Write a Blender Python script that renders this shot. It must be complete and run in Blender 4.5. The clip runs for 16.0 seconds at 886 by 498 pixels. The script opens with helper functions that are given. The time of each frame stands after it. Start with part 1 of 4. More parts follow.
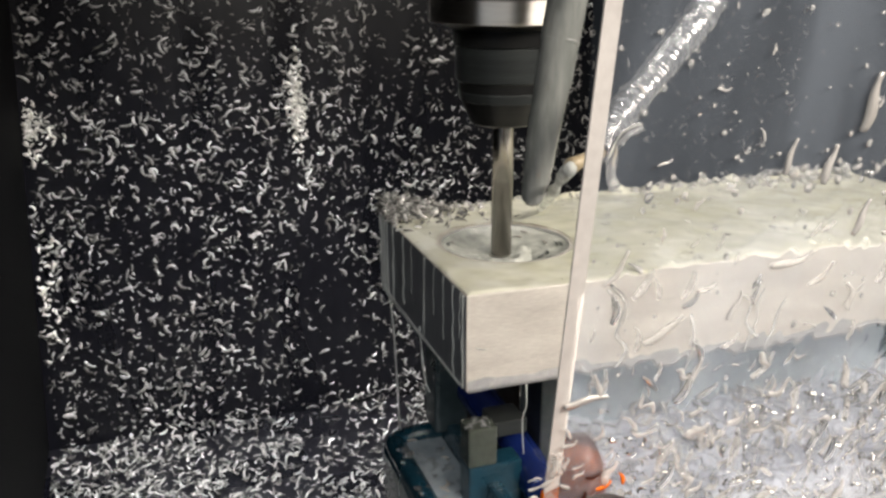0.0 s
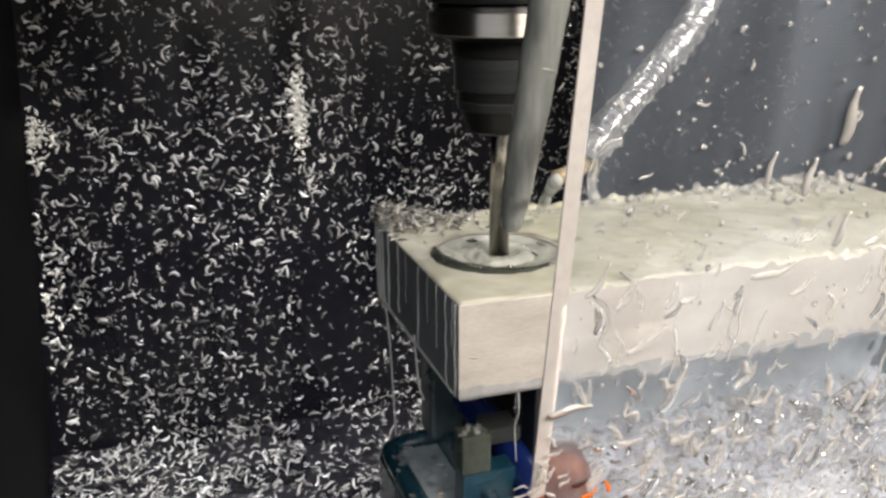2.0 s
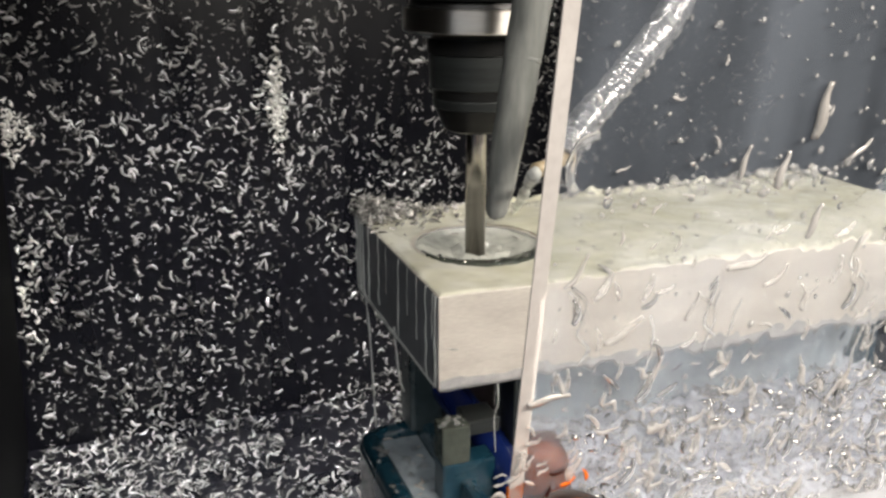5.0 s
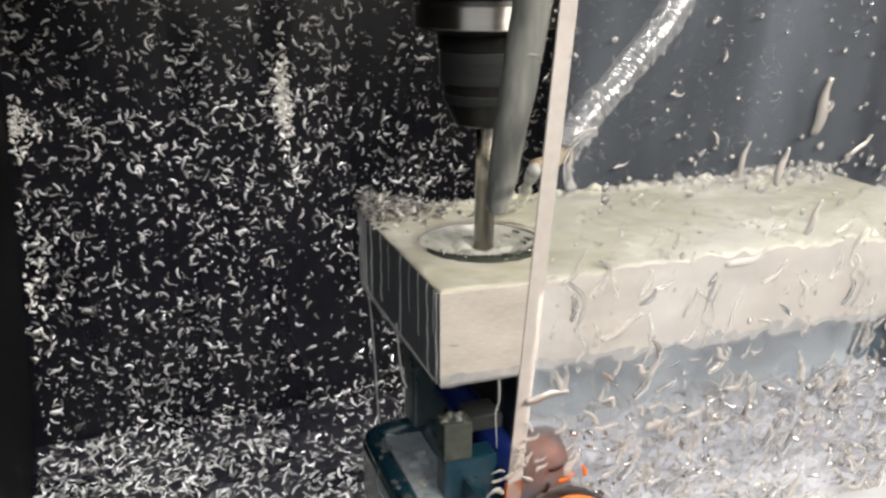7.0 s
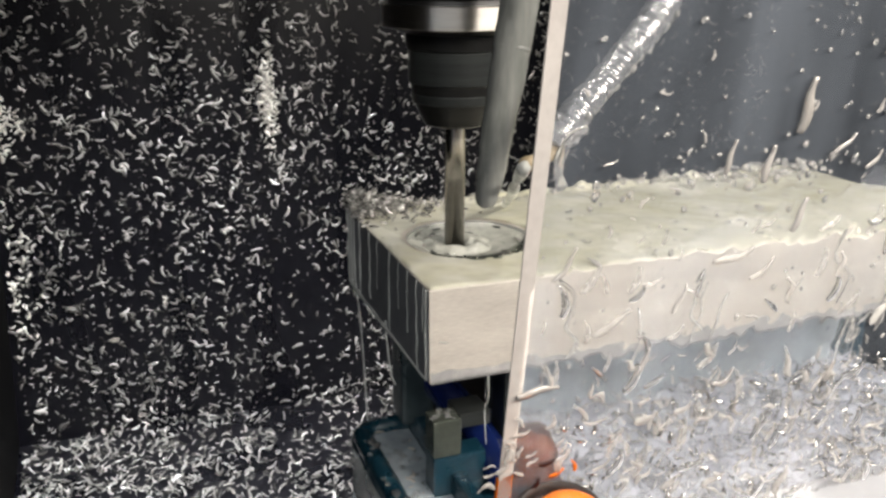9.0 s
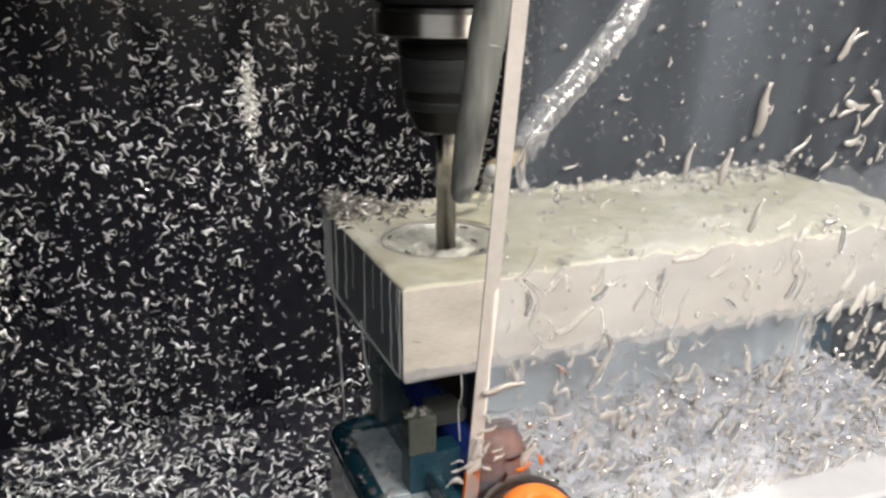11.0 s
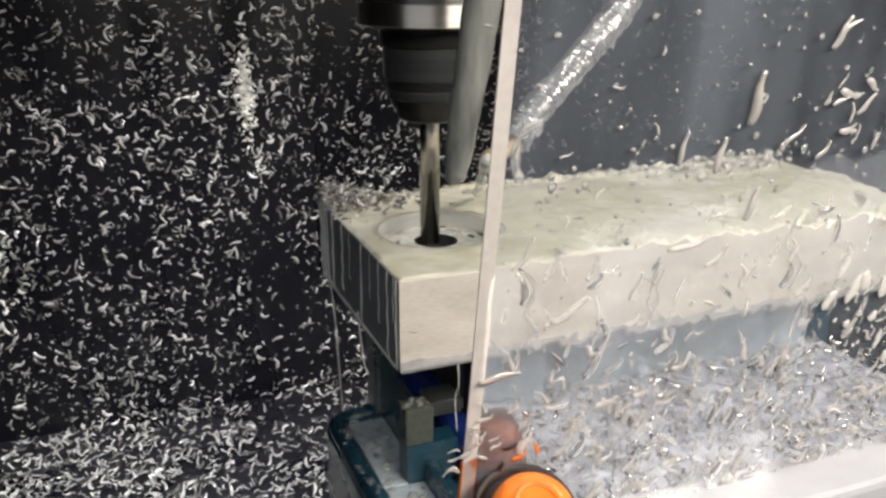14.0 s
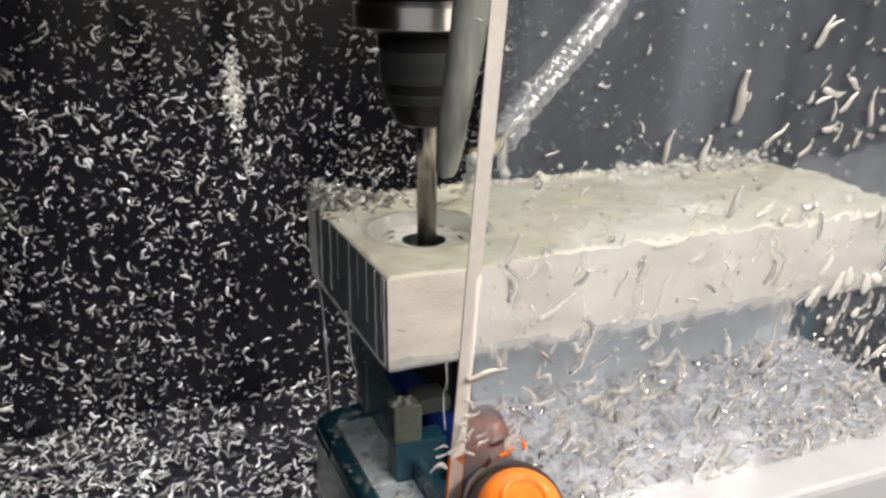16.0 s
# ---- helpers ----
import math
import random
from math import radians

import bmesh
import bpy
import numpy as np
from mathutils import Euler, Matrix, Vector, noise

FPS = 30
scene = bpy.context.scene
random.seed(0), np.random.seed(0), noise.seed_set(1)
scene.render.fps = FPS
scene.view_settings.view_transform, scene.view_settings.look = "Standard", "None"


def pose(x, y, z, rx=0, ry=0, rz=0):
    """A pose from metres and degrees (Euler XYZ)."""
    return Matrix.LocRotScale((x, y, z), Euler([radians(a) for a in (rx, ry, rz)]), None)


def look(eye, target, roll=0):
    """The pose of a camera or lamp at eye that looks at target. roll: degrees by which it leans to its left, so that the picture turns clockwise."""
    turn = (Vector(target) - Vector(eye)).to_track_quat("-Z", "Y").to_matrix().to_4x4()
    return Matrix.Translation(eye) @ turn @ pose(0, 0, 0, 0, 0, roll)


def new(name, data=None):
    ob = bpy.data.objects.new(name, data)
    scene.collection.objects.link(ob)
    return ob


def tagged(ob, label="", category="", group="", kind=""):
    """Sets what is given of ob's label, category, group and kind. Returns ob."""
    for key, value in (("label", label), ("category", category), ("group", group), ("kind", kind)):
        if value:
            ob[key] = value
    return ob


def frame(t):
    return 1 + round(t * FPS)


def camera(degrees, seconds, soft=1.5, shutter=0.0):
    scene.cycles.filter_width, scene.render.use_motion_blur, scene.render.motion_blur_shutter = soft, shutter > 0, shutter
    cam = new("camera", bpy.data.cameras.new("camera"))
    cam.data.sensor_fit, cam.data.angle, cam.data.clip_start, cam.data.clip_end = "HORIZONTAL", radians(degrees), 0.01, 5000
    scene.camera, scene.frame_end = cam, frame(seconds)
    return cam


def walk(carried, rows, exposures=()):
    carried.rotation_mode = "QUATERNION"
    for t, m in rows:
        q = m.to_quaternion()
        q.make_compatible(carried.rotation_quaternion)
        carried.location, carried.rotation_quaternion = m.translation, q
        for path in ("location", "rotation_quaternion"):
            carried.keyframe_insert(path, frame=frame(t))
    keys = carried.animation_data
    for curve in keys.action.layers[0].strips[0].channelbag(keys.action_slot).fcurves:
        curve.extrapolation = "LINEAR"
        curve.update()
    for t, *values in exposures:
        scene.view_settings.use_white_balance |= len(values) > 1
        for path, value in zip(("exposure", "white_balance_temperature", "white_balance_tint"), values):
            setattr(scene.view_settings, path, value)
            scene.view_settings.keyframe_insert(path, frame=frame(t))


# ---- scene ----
cam = camera(53.00, 16.0, soft=2.7)
PATH = [
    (0, (-0.1098, -0.2963, 0.1606), (0.5007, 1.5072, -0.4513), -0.15),
    (0.5, (-0.1086, -0.2974, 0.1606), (0.4952, 1.5094, -0.4486), -0.16),
    (1, (-0.1075, -0.2984, 0.1612), (0.4903, 1.5119, -0.4432), -0.24),
    (1.5, (-0.1067, -0.2985, 0.1614), (0.4867, 1.5137, -0.4418), -0.30),
    (2, (-0.1064, -0.3009, 0.1632), (0.4960, 1.5096, -0.4362), -0.28),
    (2.5, (-0.1058, -0.3033, 0.1638), (0.5142, 1.5010, -0.4363), -0.16),
    (3, (-0.1065, -0.3036, 0.1652), (0.5319, 1.4931, -0.4383), 0.03),
    (3.5, (-0.1073, -0.3032, 0.1637), (0.5404, 1.4874, -0.4480), 0.09),
    (4, (-0.1081, -0.3024, 0.1641), (0.5405, 1.4880, -0.4473), 0.15),
    (6.5, (-0.1060, -0.3048, 0.1629), (0.5283, 1.4878, -0.4570), 0.02),
    (7, (-0.1056, -0.3045, 0.1635), (0.5239, 1.4897, -0.4566), 0.03),
    (7.5, (-0.1055, -0.3040, 0.1640), (0.5233, 1.4898, -0.4579), -0.01),
    (8, (-0.1062, -0.3044, 0.1644), (0.5314, 1.4858, -0.4593), 0.09),
    (8.5, (-0.1069, -0.3049, 0.1644), (0.5415, 1.4813, -0.4591), 0.19),
    (9, (-0.1077, -0.3054, 0.1640), (0.5532, 1.4756, -0.4613), 0.21),
    (11.5, (-0.1050, -0.3137, 0.1664), (0.5913, 1.4545, -0.4572), 0.36),
    (12, (-0.1042, -0.3136, 0.1664), (0.5841, 1.4565, -0.4603), 0.26),
    (12.5, (-0.1038, -0.3133, 0.1659), (0.5766, 1.4587, -0.4641), 0.21),
    (13, (-0.1038, -0.3127, 0.1662), (0.5764, 1.4585, -0.4663), 0.18),
    (13.5, (-0.1045, -0.3132, 0.1664), (0.5827, 1.4534, -0.4714), 0.11),
    (14, (-0.1052, -0.3133, 0.1657), (0.5916, 1.4482, -0.4760), 0.14),
    (14.5, (-0.1054, -0.3137, 0.1660), (0.6047, 1.4425, -0.4757), 0.16),
    (15, (-0.1056, -0.3140, 0.1648), (0.6151, 1.4386, -0.4748), 0.30),
    (15.5, (-0.1056, -0.3147, 0.1648), (0.6174, 1.4375, -0.4733), 0.35),
    (16, (-0.1056, -0.3155, 0.1651), (0.6146, 1.4380, -0.4725), 0.32),
]
walk(cam, [(t, look(eye, target, roll)) for t, eye, target, roll in PATH], exposures=((0, 0.0), (9, -0.03), (16, -0.09)))

# ---------------------------------------------------------------- light
world = bpy.data.worlds.new("shop_air")
scene.world = world
world.use_nodes = True
bg = world.node_tree.nodes["Background"]
bg.inputs["Color"].default_value = (0.62, 0.72, 0.9, 1)
bg.inputs["Strength"].default_value = 0.10


def area_lamp(name, eye, target, w, h, watts, colour, spread=180):
    data = bpy.data.lights.new(name, "AREA")
    data.shape, data.size, data.size_y, data.energy, data.color = "RECTANGLE", w, h, watts, colour
    data.spread = radians(spread)
    ob = new(name, data)
    ob.matrix_world = look(eye, target)
    return ob


# work light strip of the machine over the door
area_lamp("door_light", (0.36, -0.44, 0.40), (0.14, 0.05, 0.0), 0.7, 0.12, 7.2, (1.0, 0.92, 0.83))
# lamps added under the roof: one lifts wall and floor chips, one gives glints
area_lamp("added_roof_lamp", (-0.05, 0.25, 0.88), (-0.05, 0.78, -0.6), 0.6, 0.10, 7.6, (0.98, 0.98, 1.0), 52)
area_lamp("added_roof_lamp", (0.30, 0.34, 0.88), (0.16, 0.08, 0.0), 0.5, 0.03, 0.55, (1.0, 0.97, 0.92), 80)
# assumed workshop ceiling light behind the camera, added to fill the vise and flange
area_lamp("shop_fill", (-1.1, -1.05, 1.08), (0.0, 0.3, -0.2), 2.0, 0.4, 13.0, (1.0, 0.98, 0.95))


# ---------------------------------------------------------------- materials
def material(name, c1, c2, rough=0.5, metal=0.0, scale=40.0, fine=400.0, bump=0.1, stretch=(1, 1, 1), rough2=None, spec=0.5, islands=0.0, coat=0.0):
    m = bpy.data.materials.new(name)
    m.use_nodes = True
    nt = m.node_tree
    b = nt.nodes["Principled BSDF"]
    tc = nt.nodes.new("ShaderNodeTexCoord")
    mp = nt.nodes.new("ShaderNodeMapping")
    mp.inputs["Scale"].default_value = stretch
    nt.links.new(tc.outputs["Object"], mp.inputs["Vector"])
    big = nt.nodes.new("ShaderNodeTexNoise")
    big.inputs["Scale"].default_value, big.inputs["Detail"].default_value = scale, 4
    small = nt.nodes.new("ShaderNodeTexNoise")
    small.inputs["Scale"].default_value, small.inputs["Detail"].default_value = fine, 3
    for n in (big, small):
        nt.links.new(mp.outputs["Vector"], n.inputs["Vector"])
    add = nt.nodes.new("ShaderNodeMath")
    add.operation = "MULTIPLY_ADD"
    nt.links.new(small.outputs["Fac"], add.inputs[0])
    add.inputs[1].default_value = 0.5
    half = nt.nodes.new("ShaderNodeMath")
    half.operation = "MULTIPLY"
    half.inputs[1].default_value = 0.5
    nt.links.new(big.outputs["Fac"], half.inputs[0])
    nt.links.new(half.outputs[0], add.inputs[2])
    fac = add.outputs[0]
    if islands:
        geo = nt.nodes.new("ShaderNodeNewGeometry")
        info = nt.nodes.new("ShaderNodeObjectInfo")
        s1 = nt.nodes.new("ShaderNodeMath")
        s1.operation = "ADD"
        nt.links.new(geo.outputs["Random Per Island"], s1.inputs[0])
        nt.links.new(info.outputs["Random"], s1.inputs[1])
        s2 = nt.nodes.new("ShaderNodeMath")
        s2.operation = "FRACT"
        nt.links.new(s1.outputs[0], s2.inputs[0])
        s3 = nt.nodes.new("ShaderNodeMix")
        s3.inputs[0].default_value = islands
        nt.links.new(fac, s3.inputs[2])
        nt.links.new(s2.outputs[0], s3.inputs[3])
        fac = s3.outputs[0]
    ramp = nt.nodes.new("ShaderNodeValToRGB")
    ramp.color_ramp.elements[0].position, ramp.color_ramp.elements[1].position = (0.3, 0.7) if not islands else (0.1, 0.9)
    ramp.color_ramp.elements[0].color = (*c1, 1)
    ramp.color_ramp.elements[1].color = (*c2, 1)
    nt.links.new(fac, ramp.inputs["Fac"])
    nt.links.new(ramp.outputs["Color"], b.inputs["Base Color"])
    b.inputs["Metallic"].default_value = metal
    b.inputs["Roughness"].default_value = rough
    b.inputs["Specular IOR Level"].default_value = spec
    b.inputs["Coat Weight"].default_value = coat
    b.inputs["Coat Roughness"].default_value = 0.08
    if rough2 is not None:
        mr = nt.nodes.new("ShaderNodeMapRange")
        mr.inputs["From Min"].default_value, mr.inputs["From Max"].default_value = 0.3, 0.7
        mr.inputs["To Min"].default_value, mr.inputs["To Max"].default_value = rough, rough2
        nt.links.new(big.outputs["Fac"], mr.inputs["Value"])
        nt.links.new(mr.outputs["Result"], b.inputs["Roughness"])
    if bump:
        bp = nt.nodes.new("ShaderNodeBump")
        bp.inputs["Strength"].default_value, bp.inputs["Distance"].default_value = bump, 0.001
        nt.links.new(add.outputs[0], bp.inputs["Height"])
        nt.links.new(bp.outputs["Normal"], b.inputs["Normal"])
    return m


def clear(name, film, film_colour, rough=0.02, ior=1.33, scale=30.0, thin=True, stretch=(1, 1, 1)):
    """A clear sheet or liquid with a share of milky film on it, uneven by noise."""
    m = bpy.data.materials.new(name)
    m.use_nodes = True
    nt = m.node_tree
    out = nt.nodes["Material Output"]
    b = nt.nodes["Principled BSDF"]
    b.inputs["Base Color"].default_value = (*film_colour, 1)
    b.inputs["Roughness"].default_value = 0.35
    if thin:
        see = nt.nodes.new("ShaderNodeBsdfTransparent")
        gl = nt.nodes.new("ShaderNodeBsdfGlossy")
        gl.inputs["Roughness"].default_value = rough
        base = nt.nodes.new("ShaderNodeMixShader")
        base.inputs[0].default_value = ((ior - 1) / (ior + 1)) ** 2
        nt.links.new(see.outputs[0], base.inputs[1])
        nt.links.new(gl.outputs[0], base.inputs[2])
    else:
        base = nt.nodes.new("ShaderNodeBsdfGlass")
        base.inputs["Roughness"].default_value, base.inputs["IOR"].default_value = rough, ior
    tc = nt.nodes.new("ShaderNodeTexCoord")
    mp = nt.nodes.new("ShaderNodeMapping")
    mp.inputs["Scale"].default_value = stretch
    nt.links.new(tc.outputs["Object"], mp.inputs["Vector"])
    no = nt.nodes.new("ShaderNodeTexNoise")
    no.inputs["Scale"].default_value, no.inputs["Detail"].default_value = scale, 5
    nt.links.new(mp.outputs["Vector"], no.inputs["Vector"])
    mr = nt.nodes.new("ShaderNodeMapRange")
    mr.inputs["From Min"].default_value, mr.inputs["From Max"].default_value = 0.35, 0.7
    mr.inputs["To Min"].default_value, mr.inputs["To Max"].default_value = film[0], film[1]
    nt.links.new(no.outputs["Fac"], mr.inputs["Value"])
    mix = nt.nodes.new("ShaderNodeMixShader")
    nt.links.new(mr.outputs["Result"], mix.inputs[0])
    nt.links.new(base.outputs[0], mix.inputs[1])
    nt.links.new(b.outputs[0], mix.inputs[2])
    nt.links.new(mix.outputs[0], out.inputs["Surface"])
    return m


ALU = material("sawn_aluminium", (0.62, 0.575, 0.51), (0.86, 0.815, 0.735), 0.42, 0.55, 25, 260, 0.25, (1, 1, 6), rough2=0.6)
# same aluminium, darkened for the shade and dark reflection on the end face
ALU_END = material("shaded_end_aluminium", (0.20, 0.215, 0.235), (0.34, 0.355, 0.38), 0.38, 0.7, 14, 200, 0.1, (1, 3, 0.4), rough2=0.5)
ALU_CUT = material("freshly_cut_aluminium", (0.80, 0.80, 0.78), (0.94, 0.94, 0.92), 0.34, 0.85, 60, 500, 0.2, (1, 1, 12))
CHIP = material("aluminium_chip", (0.09, 0.088, 0.082), (0.86, 0.84, 0.80), 0.22, 0.5, 200, 900, 0.2, islands=0.8)
# paler chip copy; its brightness stands for lamp shine on the wet panel
CHIP_GLINT = material("glint_chip", (0.55, 0.52, 0.46), (0.95, 0.92, 0.85), 0.3, 0.3, 200, 900, 0.2, islands=0.7)
CHIP_WET = material("coolant_wet_chip", (0.46, 0.43, 0.39), (0.80, 0.77, 0.73), 0.14, 0.25, 150, 900, 0.3, islands=0.6, coat=0.6)
MILK = material("milky_coolant", (0.62, 0.60, 0.42), (0.88, 0.87, 0.78), 0.06, 0.0, 19, 70, 0.8, rough2=0.3, coat=0.5)
POOL = material("swirling_coolant", (0.30, 0.31, 0.28), (0.62, 0.62, 0.55), 0.16, 0.0, 70, 200, 0.9, rough2=0.35, coat=0.15)
STREAM = clear("coolant_stream", (0.35, 0.75), (0.80, 0.82, 0.78), 0.05, 1.33, 60, True, (1, 1, 0.2))
CHIP_FILM = clear("coolant_coated_chip", (0.32, 0.78), (0.70, 0.67, 0.63), 0.05, 1.33, 160, True)
WORM = clear("coolant_worm", (0.10, 0.55), (0.72, 0.69, 0.65), 0.04, 1.6, 220, True)
WATER = clear("clear_drop", (0.02, 0.25), (0.85, 0.86, 0.86), 0.03, 1.33, 80, False)
CLOUDY = clear("cloudy_drop", (0.08, 0.5), (0.80, 0.78, 0.74), 0.05, 1.33, 300, False)
WET = clear("coolant_sheet_on_pane", (0.0, 0.045), (0.80, 0.80, 0.78), 0.0, 1.33, 70, False, (1, 1, 0.5))
PANE = clear("splashed_polycarbonate", (0.022, 0.094), (0.66, 0.74, 0.86), 0.02, 1.5, 42, True, (1, 1, 0.10))
PANE_EDGE = material("frosted_sheet_edge", (0.52, 0.48, 0.45), (0.66, 0.62, 0.58), 0.3, 0, 40, 300, 0.3)
STEEL = material("ground_steel", (0.66, 0.62, 0.57), (0.82, 0.79, 0.74), 0.30, 1.0, 30, 300, 0.05, (0.3, 0.3, 8))
def turned_finish(m, amount):
    """Fine rings left by turning: highlights spread along the axis."""
    nt = m.node_tree
    tg = nt.nodes.new("ShaderNodeTangent")
    tg.direction_type, tg.axis = "RADIAL", "Z"
    b = nt.nodes["Principled BSDF"]
    b.inputs["Anisotropic"].default_value = amount
    b.inputs["Anisotropic Rotation"].default_value = 0.25
    nt.links.new(tg.outputs["Tangent"], b.inputs["Tangent"])


turned_finish(STEEL, 0.92)
CARBIDE = material("carbide_tool", (0.34, 0.32, 0.29), (0.50, 0.47, 0.43), 0.27, 1.0, 40, 300, 0.05, (0.3, 0.3, 6))
BLACK = material("black_oxide", (0.010, 0.010, 0.010), (0.022, 0.022, 0.021), 0.3, 0.2, 40, 300, 0.05, (0.3, 0.3, 8), spec=0.3)
BLACK2 = material("black_oxide_worn", (0.024, 0.026, 0.026), (0.050, 0.055, 0.053), 0.28, 0.2, 40, 300, 0.05, (0.3, 0.3, 8), spec=0.3)
GREY_TUBE = material("grey_nylon_tube", (0.10, 0.108, 0.10), (0.27, 0.275, 0.255), 0.22, 0.0, 55, 210, 1.0, (1, 1, 0.22), coat=0.5)
WALL = material("dark_painted_steel", (0.0025, 0.0025, 0.004), (0.007, 0.007, 0.010), 0.16, 0.0, 9, 60, 0.5, (1, 1, 0.3), rough2=0.45, spec=0.35)
SIDE = material("black_rubber_curtain", (0.0015, 0.0015, 0.0016), (0.004, 0.004, 0.004), 0.7, 0.0, 6, 60, 0.3, spec=0.1)
SLATE = material("slate_steel", (0.010, 0.014, 0.020), (0.024, 0.031, 0.041), 0.5, 0.0, 5, 50, 0.2, (1, 1, 0.3), spec=0.3)
TEAL = material("teal_vise_paint", (0.004, 0.024, 0.040), (0.010, 0.050, 0.076), 0.15, 0.0, 30, 200, 0.6, rough2=0.4, coat=0.6)
BLUE = material("blue_enamel", (0.004, 0.010, 0.055), (0.006, 0.015, 0.095), 0.2, 0.0, 30, 200, 0.2, coat=0.4)
CAST = material("wet_machined_iron", (0.36, 0.44, 0.49), (0.58, 0.65, 0.70), 0.15, 0.3, 30, 200, 0.6, coat=0.6)
FLAKE = material("bright_wet_flake", (0.45, 0.44, 0.42), (0.95, 0.93, 0.89), 0.10, 1.0, 200, 900, 0.3, islands=0.7, coat=0.5)
JAW = material("grey_green_jaw_paint", (0.020, 0.034, 0.040), (0.050, 0.070, 0.078), 0.25, 0.0, 30, 200, 0.5, rough2=0.45, coat=0.4)
OLIVE = material("wet_olive_steel", (0.045, 0.055, 0.045), (0.11, 0.12, 0.10), 0.2, 0.3, 30, 200, 0.4, coat=0.5)
LIP = material("thin_grey_coolant", (0.25, 0.25, 0.25), (0.40, 0.39, 0.38), 0.4, 0.0, 60, 300, 0.3)
PALE = material("thick_pale_coolant", (0.62, 0.60, 0.55), (0.86, 0.84, 0.79), 0.2, 0.0, 90, 400, 0.3, coat=0.3)
DARK_STEEL = material("dark_jaw_steel", (0.07, 0.08, 0.08), (0.13, 0.14, 0.14), 0.3, 0.7, 30, 200, 0.2)
TABLE = material("wet_table_steel", (0.48, 0.51, 0.59), (0.74, 0.77, 0.86), 0.03, 0.1, 26, 240, 0.12, rough2=0.07, coat=0.2, spec=0.8)
WHITE = material("white_enamel", (0.46, 0.47, 0.50), (0.55, 0.55, 0.57), 0.3, 0.0, 12, 100, 0.15)
ORANGE = material("orange_plastic", (0.85, 0.17, 0.01), (0.95, 0.24, 0.02), 0.25, 0.0, 30, 200, 0.1, coat=0.3)
RUBBER = material("black_rubber", (0.012, 0.008, 0.007), (0.028, 0.018, 0.015), 0.55, 0.0, 60, 300, 0.3)
RUST = material("red_brown_paint", (0.014, 0.003, 0.002), (0.065, 0.010, 0.004), 0.35, 0.0, 160, 400, 0.9, spec=0.3)
HOSE = material("silver_hose", (0.24, 0.24, 0.25), (0.74, 0.74, 0.73), 0.18, 0.75, 130, 420, 0.9)
BRASS = material("tan_nozzle", (0.30, 0.23, 0.13), (0.50, 0.42, 0.29), 0.35, 0.1, 60, 300, 0.2)
SHOP = material("shop_wall_paint", (0.50, 0.50, 0.51), (0.62, 0.62, 0.62), 0.6, 0.0, 3, 30, 0.1)


# ---------------------------------------------------------------- builders
def mesh_of(bm, name, mat, smooth=False):
    me = bpy.data.meshes.new(name)
    bmesh.ops.recalc_face_normals(bm, faces=bm.faces[:])
    bm.to_mesh(me)
    bm.free()
    if smooth:
        for p in me.polygons:
            p.use_smooth = True
    me.materials.append(mat)
    return me


def part(name, bm, mat, parent=None, label="", smooth=False):
    ob = new(name, mesh_of(bm, name, mat, smooth))
    if parent is not None:
        ob.parent = parent
    return tagged(ob, label)


def box(bm, x0, x1, y0, y1, z0, z1, bevel=0.0):
    r = bmesh.ops.create_cube(bm, size=1.0, matrix=Matrix.LocRotScale(((x0 + x1) / 2, (y0 + y1) / 2, (z0 + z1) / 2), None, (x1 - x0, y1 - y0, z1 - z0)))
    if bevel:
        es = list({e for v in r["verts"] for e in v.link_edges})
        bmesh.ops.bevel(bm, geom=es, offset=bevel, segments=2, affect="EDGES", profile=0.6)


def lathe(bm, profile, n=48, m=None):
    """A body of revolution about z from (radius, z) pairs, closed where the radius is 0."""
    m = m or Matrix()
    rings = []
    for r, z in profile:
        if r < 1e-6:
            rings.append([bm.verts.new(m @ Vector((0, 0, z)))])
        else:
            rings.append([bm.verts.new(m @ Vector((r * math.cos(2 * math.pi * k / n), r * math.sin(2 * math.pi * k / n), z))) for k in range(n)])
    for a, b in zip(rings, rings[1:]):
        for k in range(n):
            q = [a[k % len(a)], a[(k + 1) % len(a)], b[(k + 1) % len(b)], b[k % len(b)]]
            q = list(dict.fromkeys(q))
            if len(q) > 2:
                bm.faces.new(q)


def tube(bm, pts, radii, n=12, cap=True):
    """A round tube along points, with a radius at each."""
    pts = [Vector(p) for p in pts]
    rings = []
    side = Vector((0, 1, 0.01)).normalized()
    for i, p in enumerate(pts):
        d = (pts[min(i + 1, len(pts) - 1)] - pts[max(i - 1, 0)]).normalized()
        u = (side - d * side.dot(d)).normalized()
        v = d.cross(u)
        rings.append([bm.verts.new(p + radii[i] * (u * math.cos(2 * math.pi * k / n) + v * math.sin(2 * math.pi * k / n))) for k in range(n)])
    for a, b in zip(rings, rings[1:]):
        for k in range(n):
            bm.faces.new((a[k], a[(k + 1) % n], b[(k + 1) % n], b[k]))
    if cap:
        bm.faces.new(rings[0][::-1])
        bm.faces.new(rings[-1])


def smooth_path(pts, steps):
    """A rounded line through points (Catmull-Rom)."""
    p = [Vector(q) for q in pts]
    p = [2 * p[0] - p[1], *p, 2 * p[-1] - p[-2]]
    out = []
    for i in range(1, len(p) - 2):
        for k in range(steps):
            s = k / steps
            out.append(0.5 * (2 * p[i] + (p[i + 1] - p[i - 1]) * s + (2 * p[i - 1] - 5 * p[i] + 4 * p[i + 1] - p[i + 2]) * s * s + (3 * p[i] - p[i - 1] - 3 * p[i + 1] + p[i + 2]) * s ** 3))
    out.append(p[-2])
    return out


